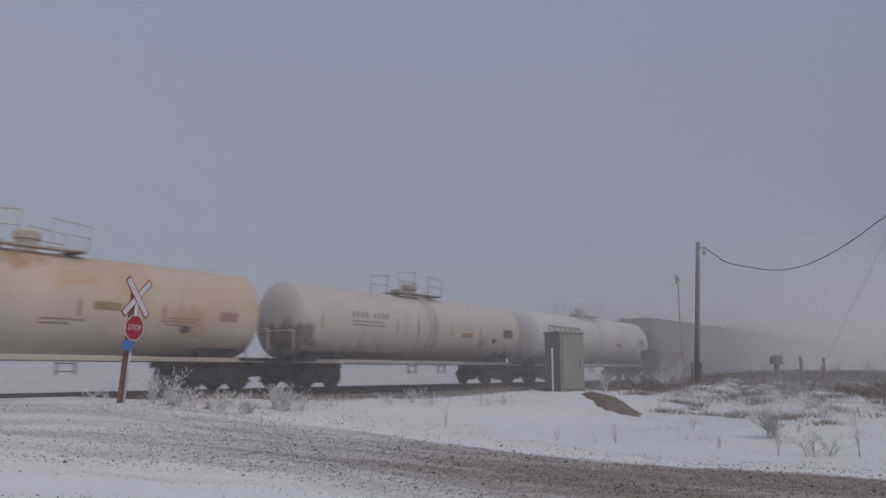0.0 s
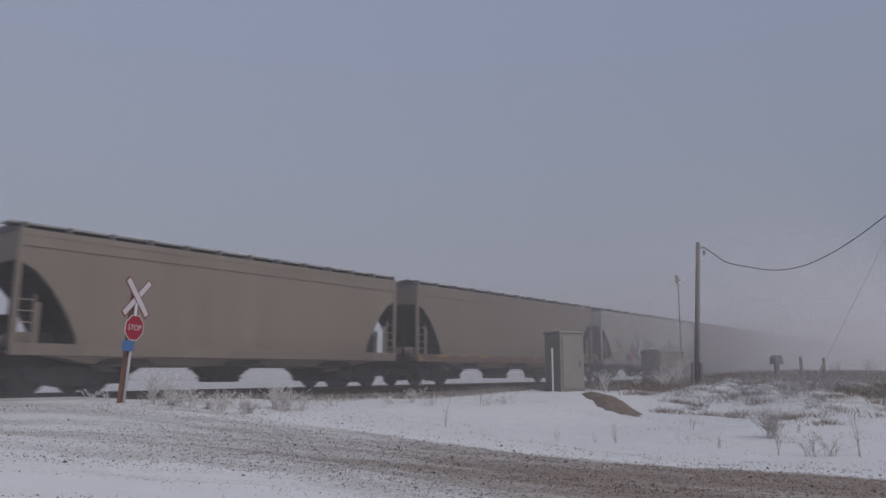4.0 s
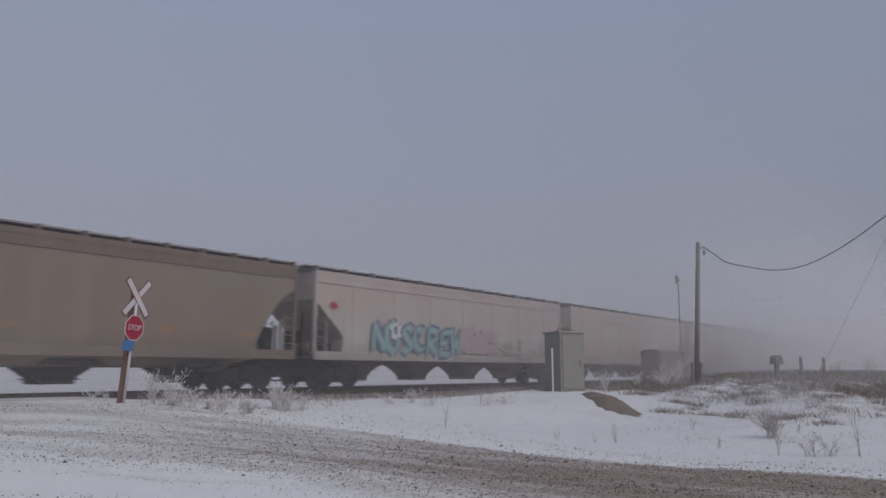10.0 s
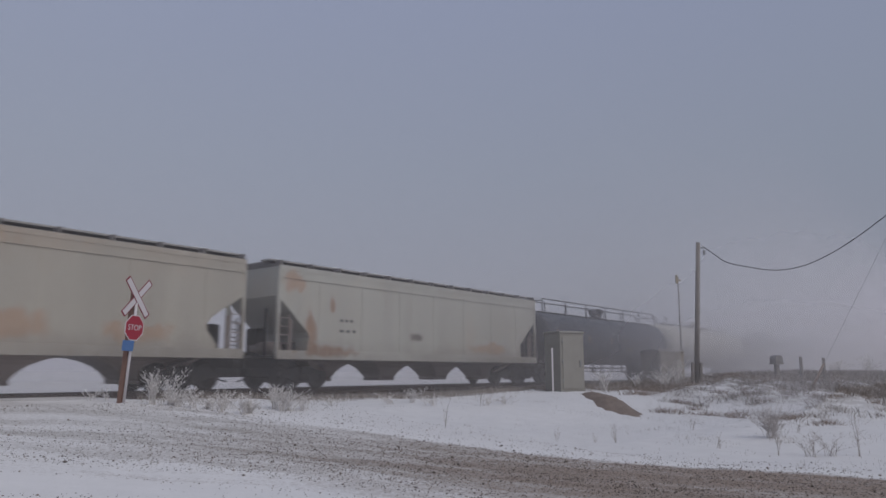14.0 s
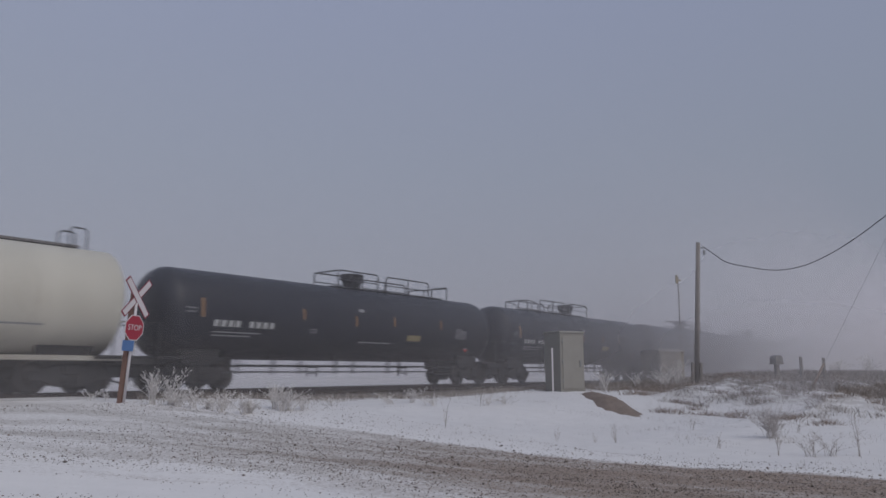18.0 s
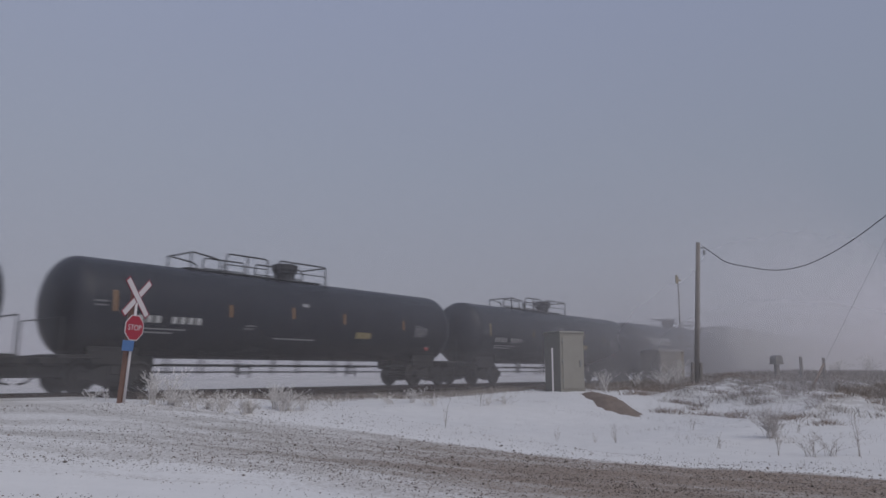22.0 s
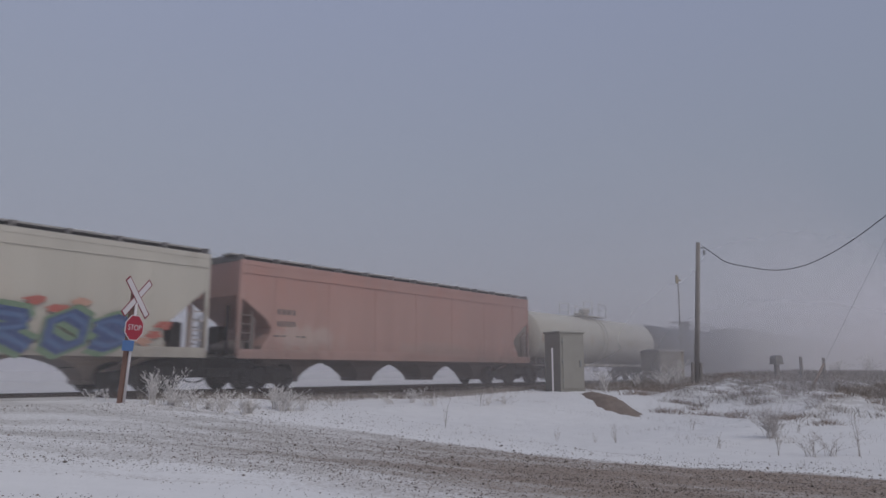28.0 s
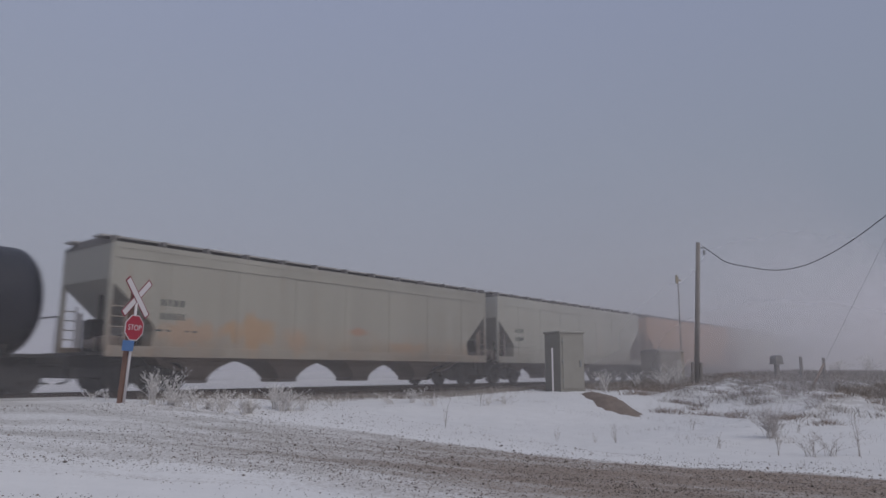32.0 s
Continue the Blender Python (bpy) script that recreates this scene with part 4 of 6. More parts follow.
def tank_marks(text, reflector=orange_mark, panel=yellow_mark, seed=0, brand=None, placard=True):
    """Stencils, reflective strips, a data panel and a placard."""
    rnd = random.Random(seed)
    m = [(1.25, 2.35, 0.10, 0.62, reflector, 1)]
    m += [(x + rnd.uniform(-0.4, 0.4), 2.42 + rnd.uniform(-0.1, 0.1), 0.09, 0.40, reflector, 1) for x in (5.2, 8.1, 10.7, 13.4)]
    m += [(1.75, 2.08, 2.5, 0.21, text, 9), (1.75, 1.88, 1.9, 0.04, grey_mark, 1), (1.75, 1.77, 1.5, 0.04, grey_mark, 1), (5.75 + rnd.uniform(-0.2, 0.3), 2.12, 0.42, 0.05, dull_mark, 1), (5.8, 2.02, 0.36, 0.05, dull_mark, 1)]
    m += [(10.9 + rnd.uniform(-0.6, 0.6), 1.90, 0.85, 0.24, panel, 1), *((14.5, z, w, 0.075, dull_mark, 1) for z, w in ((2.5, 0.5), (2.39, 0.85), (2.29, 0.8), (2.19, 0.85), (2.09, 0.7)))]
    m += [(8.4 + rnd.uniform(-1.5, 4.0), 1.74, 1.9, 0.045, grey_mark, 1), (8.3, 2.95, 0.32, 0.12, grey_mark, 1)]
    m += [(0.7, 2.6, 0.4, 0.05, dull_mark, 1), (0.7, 2.48, 0.34, 0.05, dull_mark, 1)]
    if placard:
        m += [(15.4, 1.50, 0.30, 0.30, red_mark, -1), (15.45, 1.62, 0.20, 0.06, white_mark, 1)]
    if brand:
        m = [k for k in m if not (k[4] is text and 1.5 < k[0] < 7.0)]
        m += [(1.9, 2.52, 3.7, 0.44, brand, 6), (2.9, 2.16, 1.7, 0.18, text, 9), (2.9, 2.03, 1.3, 0.05, text, 1)]
    return m


faded_strip = plain("faded_reflector", (0.36, 0.25, 0.19), 0.7)


def white_tank_marks(text, brand=None, seed=0):
    rnd = random.Random(seed)
    m = [(x + rnd.uniform(-0.2, 0.2), 2.25, 0.09, 0.5, faded_strip, 1) for x in (1.0, 5.2, 6.9, 9.2, 11.2)]
    m += [(2.8, 2.75, 2.2, 0.22, text, 9), (2.8, 2.56, 1.7, 0.06, text, 1), (2.8, 2.42, 1.9, 0.06, text, 1)]
    m += [(13.35, 2.28, 0.85, 0.42, dark_mark, 1), (12.45, 1.98, 0.32, 0.24, dark_mark, 1), (9.9, 2.18, 0.8, 0.24, plain("faded_orange", (0.42, 0.22, 0.10), 0.7), 1)]
    if brand:
        m = [k for k in m if not (k[4] is text and 1.5 < k[0] < 6.0)]
        m += [(1.5, 2.72, 3.75, 0.46, brand, 6), (1.9, 2.32, 1.9, 0.22, text, 9), (1.8, 2.14, 1.9, 0.05, text, 1), (1.8, 2.0, 2.0, 0.05, text, 1)]
    return m

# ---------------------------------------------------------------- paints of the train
# shade under the end slopes, painted in together with their grime
slope_shade_grime = plain("slope_sheet_shade_grime", (0.07, 0.062, 0.06), 0.8, 0.0, 0.4)
dirt_under = car_paint("grimy_underside", (0.27, 0.22, 0.195), (0.16, 0.09, 0.05), 0.4, 0.4, 0.85)
tan_under = car_paint("grimy_tan_underside", (0.40, 0.32, 0.265), (0.16, 0.09, 0.05), 0.4, 0.4, 0.85)
brown_grey = car_paint("brown_grey_paint", (0.300, 0.243, 0.194), (0.16, 0.10, 0.07), 0.5, 0.40)
old_belly = car_paint("rusty_belly_paint", (0.27, 0.205, 0.16), (0.16, 0.09, 0.06), 0.7, 0.4, splash=0.3)
rusty_edge = car_paint("rusty_top_edge", (0.23, 0.165, 0.13), (0.15, 0.085, 0.06), 0.8, 0.4)
pale_rib = car_paint("pale_rib_paint", (0.40, 0.33, 0.265), (0.2, 0.12, 0.08), 0.6, 0.45)
brown_grey_2 = car_paint("grey_brown_paint", (0.298, 0.247, 0.197), (0.2, 0.13, 0.08), 0.4, 0.3)
rust_run = car_paint("rust_streaked_brown_paint", (0.300, 0.240, 0.187), (0.225, 0.135, 0.075), 0.75, 0.38, splash=0.6, runs=0.9,
                     spots=((-5.4, 1.9, 0.35, 0.16, (0.36, 0.20, 0.09)), (-1.8, 1.85, 0.5, 0.12, (0.34, 0.20, 0.10)), (2.6, 1.9, 0.3, 0.14, (0.33, 0.19, 0.09)), (5.6, 1.85, 0.4, 0.14, (0.36, 0.20, 0.08)), (-6.4, 2.6, 0.5, 1.2, (0.23, 0.165, 0.12))))
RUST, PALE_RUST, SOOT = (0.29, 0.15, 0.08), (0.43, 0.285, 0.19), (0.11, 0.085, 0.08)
light_grey = car_paint("light_grey_paint", (0.46, 0.44, 0.385), (0.42, 0.28, 0.17), 0.25, 0.22, spots=((-6.2, 1.75, 0.5, 0.5, PALE_RUST),))
chalk_grey = car_paint("chalky_cream_paint", (0.57, 0.535, 0.46), (0.46, 0.32, 0.22), 0.35, 0.2, spots=((-3.3, 1.85, 1.3, 0.3, (0.50, 0.36, 0.28)),))
pale_grey = car_paint("pale_grey_paint", (0.505, 0.495, 0.435), (0.42, 0.30, 0.2), 0.30, 0.2)
corner_rust = car_paint("pale_grey_rust_corner_paint", (0.515, 0.505, 0.45), (0.40, 0.26, 0.15), 0.35, 0.22,
                        spots=((-7.1, 2.1, 0.32, 0.7, RUST), (-6.2, 1.38, 1.5, 0.26, RUST), (-7.9, 3.8, 0.6, 0.4, PALE_RUST), (-1.2, 2.05, 0.5, 0.2, SOOT), (-6.0, 3.1, 0.15, 0.3, RUST), (4.5, 1.7, 1.8, 0.3, PALE_RUST)))
stained_grey = car_paint("stained_grey_paint", (0.405, 0.385, 0.33), (0.44, 0.25, 0.12), 0.5, 0.25, zone=(2.3, 1.5),
                         spots=((-6.6, 1.8, 1.5, 0.42, PALE_RUST), (-4.2, 1.9, 1.1, 0.6, (0.45, 0.27, 0.14)), (-2.3, 1.75, 0.7, 0.5, PALE_RUST), (0.6, 2.15, 0.6, 0.15, (0.42, 0.22, 0.15)), (3.6, 1.6, 1.2, 0.25, PALE_RUST)))
streaked_grey = car_paint("grey_paint_rusty_along_top", (0.47, 0.44, 0.375), (0.41, 0.27, 0.17), 0.6, 0.25, zone=(3.3, 4.3),
                          spots=((1.9, 1.85, 1.2, 0.45, PALE_RUST), (5.6, 1.75, 1.2, 0.36, PALE_RUST), (-4.0, 3.6, 2.2, 0.16, (0.40, 0.26, 0.16))))
tan_paint = car_paint("tan_paint", (0.56, 0.48, 0.405), (0.50, 0.33, 0.20), 0.5, 0.18, zone=(2.6, 1.6),
                      spots=((1.0, 1.8, 2.4, 0.42, (0.50, 0.32, 0.19)), (4.5, 1.75, 1.6, 0.32, PALE_RUST), (0.2, 3.1, 1.6, 0.24, (0.50, 0.35, 0.27)), (-2.0, 3.65, 5.0, 0.07, (0.36, 0.21, 0.16))))
pinkish_white = car_paint("faded_pink_white_paint", (0.55, 0.50, 0.455), (0.50, 0.32, 0.28), 0.75, 0.2, zone=(2.4, 3.7))
pink_paint = car_paint("faded_pink_paint", (0.50, 0.315, 0.27), (0.44, 0.20, 0.155), 0.7, 0.28, zone=(2.6, 3.9), spots=((-6.0, 1.8, 1.6, 0.5, (0.47, 0.38, 0.33)), (1.5, 1.6, 3.0, 0.3, (0.42, 0.30, 0.26))))
red_paint = car_paint("oxide_red_paint", (0.205, 0.062, 0.052), (0.33, 0.15, 0.085), 0.6, 0.45, patch=0.9, spots=((1.8, 2.6, 2.2, 1.0, (0.30, 0.135, 0.09)), (-4.9, 2.3, 0.9, 1.0, (0.29, 0.125, 0.08)), (4.6, 2.4, 1.1, 0.8, (0.28, 0.12, 0.085)), (-2.0, 3.7, 4.0, 0.2, (0.13, 0.045, 0.04))))
orange_tan = car_paint("orange_tan_paint", (0.55, 0.33, 0.20), (0.50, 0.26, 0.12), 0.5, 0.2)
rust_tank = car_paint("rust_streaked_cream_paint", (0.68, 0.57, 0.45), (0.52, 0.325, 0.18), 1.0, 0.25, patch=1.5, zone=(1.9, 3.1), splash=0.3, spots=((4.5, 2.2, 0.9, 0.5, (0.50, 0.31, 0.17)), (-2.0, 3.6, 2.5, 0.3, (0.42, 0.19, 0.08)), (1.0, 3.2, 1.0, 0.3, (0.56, 0.36, 0.2))))
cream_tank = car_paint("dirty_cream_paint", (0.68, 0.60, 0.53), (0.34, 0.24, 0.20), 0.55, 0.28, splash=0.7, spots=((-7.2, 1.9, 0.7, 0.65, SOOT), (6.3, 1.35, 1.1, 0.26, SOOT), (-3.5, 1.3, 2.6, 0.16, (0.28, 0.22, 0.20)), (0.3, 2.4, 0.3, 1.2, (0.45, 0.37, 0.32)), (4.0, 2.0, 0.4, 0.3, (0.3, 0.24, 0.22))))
white_tank = car_paint("white_tank_paint", (0.74, 0.70, 0.65), (0.40, 0.28, 0.22), 0.35, 0.15)
beige_tank = car_paint("beige_tank_paint", (0.61, 0.585, 0.50), (0.45, 0.38, 0.29), 0.4, 0.16)
teal_spray = plain("teal_spray", (0.27, 0.41, 0.405), 0.6)
red_spray = plain("red_spray", (0.42, 0.05, 0.08), 0.6)
peach_spray = plain("peach_spray", (0.52, 0.30, 0.22), 0.6)
white_spray = plain("white_spray", (0.70, 0.70, 0.72), 0.6)
yellow_sill = car_paint("worn_yellow_sill", (0.22, 0.145, 0.10), (0.42, 0.25, 0.08), 1.0, 0.4, patch=0.3, splash=0.2)

TEXT4 = ((1.65, 2.60, 0.85, 0.20, 4), (1.65, 2.18, 0.85, 0.20, 5), (1.5, 1.82, 0.7, 0.06, 2), (2.5, 1.82, 0.5, 0.06, 2))
HOP4 = dict(kind="hopper", bays=4, under=dirt_under, gate=0.36, ends="wedge", text=TEXT4)
HOP3 = dict(kind="hopper", bays=3, under=tan_under, gate=0.5, ends="round")
BEIGE_MARKS = [(x, 2.25, 0.10, 0.5, orange_mark, 1) for x in (0.6, 4.1, 6.4, 8.9, 13.2)]
BEIGE_MARKS += [(1.1, 2.18, 2.1, 0.26, dark_mark, 9), (1.5, 2.02, 1.2, 0.05, grey_mark, 1), (3.4, 2.02, 0.9, 0.05, grey_mark, 1), (3.4, 1.9, 0.7, 0.05, grey_mark, 1)]
BEIGE_MARKS += [(11.6, 2.28, 0.75, 0.28, yellow_mark, 1), (7.2, 2.35, 1.0, 0.05, grey_mark, 1), (9.7, 2.2, 0.9, 0.05, grey_mark, 1), (13.6, 1.85, 1.6, 0.05, grey_mark, 1)]
blue_black = car_paint("blue_black_tank_paint", (0.030, 0.033, 0.048), (0.06, 0.055, 0.06), 0.3, 0.3, 0.55, splash=0.3)
RUSTY_MARKS = [(9.1, 2.36, 0.8, 0.24, yellow_mark, 1), (11.9, 1.82, 0.32, 0.20, dark_mark, 1), (8.65, 2.15, 0.09, 0.5, faded_strip, 1), (11.2, 2.1, 0.09, 0.45, faded_strip, 1), (5.2, 2.2, 0.09, 0.5, faded_strip, 1)]
RUSTY_MARKS += [(11.35, z, w, 0.05, faded_strip, 1) for z, w in ((2.22, 1.2), (2.12, 1.0), (2.02, 0.8))] + [(7.7, z, w, 0.06, faded_strip, 1) for z, w in ((2.02, 1.2), (1.90, 0.8))] + [(13.2, 2.25, 0.7, 0.3, faded_strip, 1)]
BLACK = dict(kind="tank", paint=black_paint, gear=black_gear)
TRAIN = [
    (7.83, 15.1, dict(kind="tank", old=True, paint=rust_tank, trim=rust_tank, gear=steel_dark, marks=RUSTY_MARKS, label="cream tank car with orange rust running down the shell")),
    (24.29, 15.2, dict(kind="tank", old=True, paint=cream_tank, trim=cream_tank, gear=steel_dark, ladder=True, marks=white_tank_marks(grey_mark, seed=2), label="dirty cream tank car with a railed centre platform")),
    (40.84, 15.3, dict(kind="tank", old=True, paint=white_tank, trim=white_tank, gear=steel_dark, ladder=True, marks=white_tank_marks(grey_mark, dark_mark, seed=3), label="white tank car with a dark lettered company mark")),
    (57.43, 16.6, dict(HOP3, paint=brown_grey, under=old_belly, trim=rusty_edge, rib_paint=pale_rib, ribs=13, ends="straight", drop=0.15, open_bays=True, deep=0.8, arch=0.44, rise=0.5, label="brown-grey covered hopper with ribbed sides")),
    (74.54, 14.6, dict(HOP3, paint=brown_grey_2, under=tan_under, label="smooth brown-grey covered hopper car")),
    (91.33, 16.2, dict(HOP3, paint=brown_grey_2, sill=yellow_sill, strips=8, label="grey-brown covered hopper with a worn yellow sill")),
    (108.8, 16.0, dict(HOP3, paint=light_grey, ends="slim", label="light grey covered hopper with white and blue graffiti", art="white")),
    (125.42, 14.5, dict(HOP3, paint=red_paint, under=steel_dark, ends="slim", open_bays=True, strips=9, rise=0.8, label="oxide red covered hopper with faded patches", art="faded")),
    (141.96, 15.8, dict(HOP3, paint=brown_grey, trim=light_grey, strips=8, patch=(-4.6, 1.6, 1.6, 0.8), text=((2.2, 2.5, 1.0, 0.22, 4), (2.2, 2.1, 1.5, 0.24, 6)), label="brown-grey covered hopper with a pale top rail and patch")),
    (158.94, 15.2, dict(HOP3, paint=rust_run, under=old_belly, trim=rusty_edge, pitch=3.95, text=((2.4, 2.5, 0.9, 0.22, 4), (2.4, 2.1, 1.3, 0.22, 6)), label="dull brown-grey covered hopper streaked with rust")),
    (176.54, 18.2, dict(HOP4, paint=pinkish_white, under=dirt_under, label="faded pink and white covered hopper with teal graffiti", art="teal", text=())),
    (195.83, 17.8, dict(HOP4, paint=tan_paint, under=tan_under, ends="cup", text=((8.1, 2.30, 1.9, 0.05, 1), (8.1, 2.18, 1.9, 0.05, 1), (8.1, 2.06, 1.9, 0.05, 1), (6.4, 1.72, 0.5, 0.08, 1), (14.0, 1.66, 0.5, 0.2, 1), (15.4, 1.66, 0.5, 0.2, 1), (8.9, 1.42, 1.6, 0.06, 1)), label="tan covered hopper stained with rust")),
    (215.24, 18.2, dict(HOP4, paint=streaked_grey, under=dirt_under, ends="cup", pitch=4.0, label="rust-stained grey covered hopper with red graffiti", art="red")),
    (234.34, 17.2, dict(HOP4, paint=corner_rust, under=dirt_under, pitch=3.65, label="pale grey covered hopper with a rusty corner", text=((3.0, 2.5, 0.8, 0.10, 3), (3.0, 2.1, 1.0, 0.10, 3)))),
    (253.04, 17.6, dict(BLACK, paint=blue_black, fullrail=True, jacket=True, marks=tank_marks(grey_mark, seed=4), label="black tank car with a full-length top rail")),
    (271.70, 17.66, dict(kind="tank", old=True, shell=(1.60, 2.65), paint=beige_tank, trim=beige_tank, dome=beige_tank, gear=steel_dark, topbar=True, marks=BEIGE_MARKS, label="beige tank car with a dark walkway along its top")),
    (290.39, 17.72, dict(BLACK, shift=0.24, marks=tank_marks(white_mark, seed=6), label="black tank car with white stencils and a railed walkway")),
    (309.1, 17.66, dict(BLACK, flip=-1, shift=0.13, marks=tank_marks(white_mark, seed=7), label="black tank car with white stencils and a railed walkway")),
    (328.22, 18.2, dict(BLACK, marks=tank_marks(grey_mark, seed=8), label="black tank car with grey stencils and a railed walkway")),
    (347.36, 17.4, dict(BLACK, flip=-1, reach=4.6, marks=tank_marks(white_mark, seed=9), label="black tank car with white stencils and a railed walkway")),
    (366.46, 17.8, dict(BLACK, flip=-1, reach=4.5, marks=tank_marks(grey_mark, yellow_mark, seed=10), label="black tank car with yellow reflectors")),
    (385.54, 18.0, dict(BLACK, marks=tank_marks(grey_mark, seed=11, brand=white_mark), label="black tank car with a white lettered company mark")),
    (404.71, 18.1, dict(HOP4, paint=pale_grey, under=dirt_under, strips=7, arch=0.37, label="pale grey covered hopper car")),
    (424.14, 17.6, dict(HOP4, paint=chalk_grey, under=tan_under, pitch=4.0, label="chalky cream covered hopper with blue and green graffiti", art="blue", text=())),
    (443.17, 18.1, dict(HOP4, paint=pink_paint, under=dirt_under, ends="cup", pitch=4.0, label="faded pink covered hopper car")),
    (461.42, 16.3, dict(kind="tank", old=True, paint=beige_tank, trim=beige_tank, dome=beige_tank, gear=steel_dark, ladder=True, marks=BEIGE_MARKS, label="beige tank car with a side ladder and platform")),
    (479.62, 17.4, dict(BLACK, shift=-0.5, marks=tank_marks(white_mark, seed=13), label="black tank car with white stencils and a railed walkway")),
    (499.01, 18.6, dict(HOP4, paint=stained_grey, under=tan_under, label="grey covered hopper with orange rust stains")),
    (517.87, 17.0, dict(HOP4, paint=pale_grey, under=dirt_under, label="pale grey covered hopper car")),
    (536.65, 17.7, dict(HOP4, paint=orange_tan, label="orange-tan covered hopper car")),
    (554.97, 16.3, dict(HOP4, paint=pale_grey, label="pale grey covered hopper car")),
    (573.14, 17.6, dict(BLACK, marks=tank_marks(grey_mark, seed=14), label="black tank car with a railed walkway")),
    (591.94, 17.6, dict(BLACK, marks=tank_marks(grey_mark, seed=15), label="black tank car with a railed walkway")),
    (610.74, 17.6, dict(HOP4, paint=brown_grey, label="brown-grey covered hopper car")),
    (629.54, 17.6, dict(HOP4, paint=brown_grey_2, label="brown-grey covered hopper car")),
]


def paint_art(car, kind):
    y = -1.622
    if kind == "white":
        dull_red, dull_blue = plain("dull_red_spray", (0.30, 0.11, 0.15), 0.65), plain("dull_violet_spray", (0.20, 0.18, 0.31), 0.65)
        blotch(car, -4.0, 1.6, 0.6, 0.3, y - 0.002, dull_red, 1)
        blotch(car, -3.3, 2.1, 0.6, 0.4, y - 0.004, dull_blue, 2)
        blotch(car, 5.9, 1.65, 0.5, 0.3, y - 0.003, dull_red, 8)
        blotch(car, -3.1, 2.5, 0.35, 0.3, y - 0.006, plain("grey_white_spray", (0.60, 0.59, 0.60), 0.6), 9)
        wild_piece(car, "UESHER", -2.6, 1.46, 8.3, 1.12, y, plain("grey_white_spray", (0.60, 0.59, 0.60), 0.6), plain("dark_plum_spray", (0.13, 0.12, 0.15), 0.6), (dull_blue, dull_red, plain("ash_spray", (0.30, 0.29, 0.31), 0.6)), 0.235, 5)
        bars(car, -3.2, 2.88, 0.7, 0.44, 1, -1.556, plain("faded_grey_mark", (0.24, 0.24, 0.235), 0.6), 2)
        bars(car, -2.65, 2.88, 1.6, 0.22, 5, -1.556, plain("faded_grey_mark", (0.24, 0.24, 0.235), 0.6), 2)
        bars(car, -5.9, 2.45, 0.8, 0.2, 3, -1.556, dark_mark, 3)
        bars(car, -5.9, 2.1, 0.8, 0.2, 3, -1.556, dark_mark, 4)
    elif kind == "faded":
        for k, (x, z, r) in enumerate(((-3.9, 1.75, 0.5), (-3.3, 1.55, 0.45), (-2.4, 1.8, 0.35), (0.6, 1.9, 0.4), (2.4, 2.0, 0.3), (3.6, 1.8, 0.35))):
            blotch(car, x, z, r, r * 0.5, -1.558 - 0.001 * k, (plain("faded_rose", (0.34, 0.19, 0.15), 0.75), plain("faded_plum", (0.2, 0.10, 0.10), 0.7))[k % 2], 20 + k)
        plum = plain("dull_plum_spray", (0.13, 0.085, 0.095), 0.75, 0.0, 0.5)
        rose = plain("dull_rose_spray", (0.27, 0.12, 0.095), 0.75, 0.0, 0.5)
        slate = plain("slate_spray", (0.21, 0.18, 0.20), 0.75, 0.0, 0.5)
        rnd = random.Random(77)
        for k in range(60):
            r = rnd.uniform(0.10, 0.34)
            x = rnd.choice((-3.6, -3.0, -0.9, 0.2, 1.5, 2.6)) + rnd.gauss(0, 0.5)
            blotch(car, x, 1.5 + 0.45 * r + abs(rnd.gauss(0, 0.33)), r, r * rnd.uniform(0.35, 0.8), y + 0.042 - 0.0006 * k, (plum, slate, plum, rose)[k % 4], 100 + k)
        for k, (x, z, r) in enumerate(((-5.9, 1.75, 0.45), (-3.2, 2.1, 0.25), (-1.4, 1.6, 0.3), (0.4, 2.2, 0.3), (2.2, 1.7, 0.28), (3.2, 2.0, 0.25), (4.4, 1.5, 0.3))):
            blotch(car, x, z, r, r * 0.6, y + 0.004 - 0.001 * k, rose if k else plain("pale_rose_spray", (0.40, 0.27, 0.24), 0.75, 0.0, 0.5), 50 + k)
    elif kind == "teal":
        slate_blue = plain("slate_blue_spray", (0.15, 0.19, 0.28), 0.6)
        graffiti(car, "NOSCREW", -6.1, 1.42, 5.9, 1.12, y, teal_spray, plain("slate_blue_spray", (0.12, 0.155, 0.21), 0.6), 0.135, 8, shine=plain("light_teal_spray", (0.33, 0.49, 0.48), 0.6), sharp=True)
        blotch(car, -4.75, 2.3, 0.42, 0.42, y - 0.03, white_spray, 9)
        blotch(car, -4.75, 2.32, 0.14, 0.2, y - 0.034, slate_blue, 10)
        graffiti(car, "REUKS", -0.3, 1.6, 3.0, 0.9, y, plain("pink_spray", (0.50, 0.36, 0.39), 0.6), plain("rose_haze", (0.53, 0.44, 0.41), 0.7), 0.12, 10)
        rnd = random.Random(63)
        faint = (plain("olive_spray", (0.42, 0.42, 0.33), 0.7), plain("dusty_rose_spray", (0.48, 0.36, 0.34), 0.7), plain("grey_teal_spray", (0.38, 0.42, 0.41), 0.7))
        for k in range(26):
            blotch(car, rnd.uniform(0.6, 7.6), rnd.uniform(1.5, 2.2), rnd.uniform(0.12, 0.36), rnd.uniform(0.08, 0.24), y - 0.0006 * k, faint[k % 3], 200 + k)
        blotch(car, -8.2, 3.1, 0.22, 0.16, y, red_spray, 12)
    elif kind == "red":
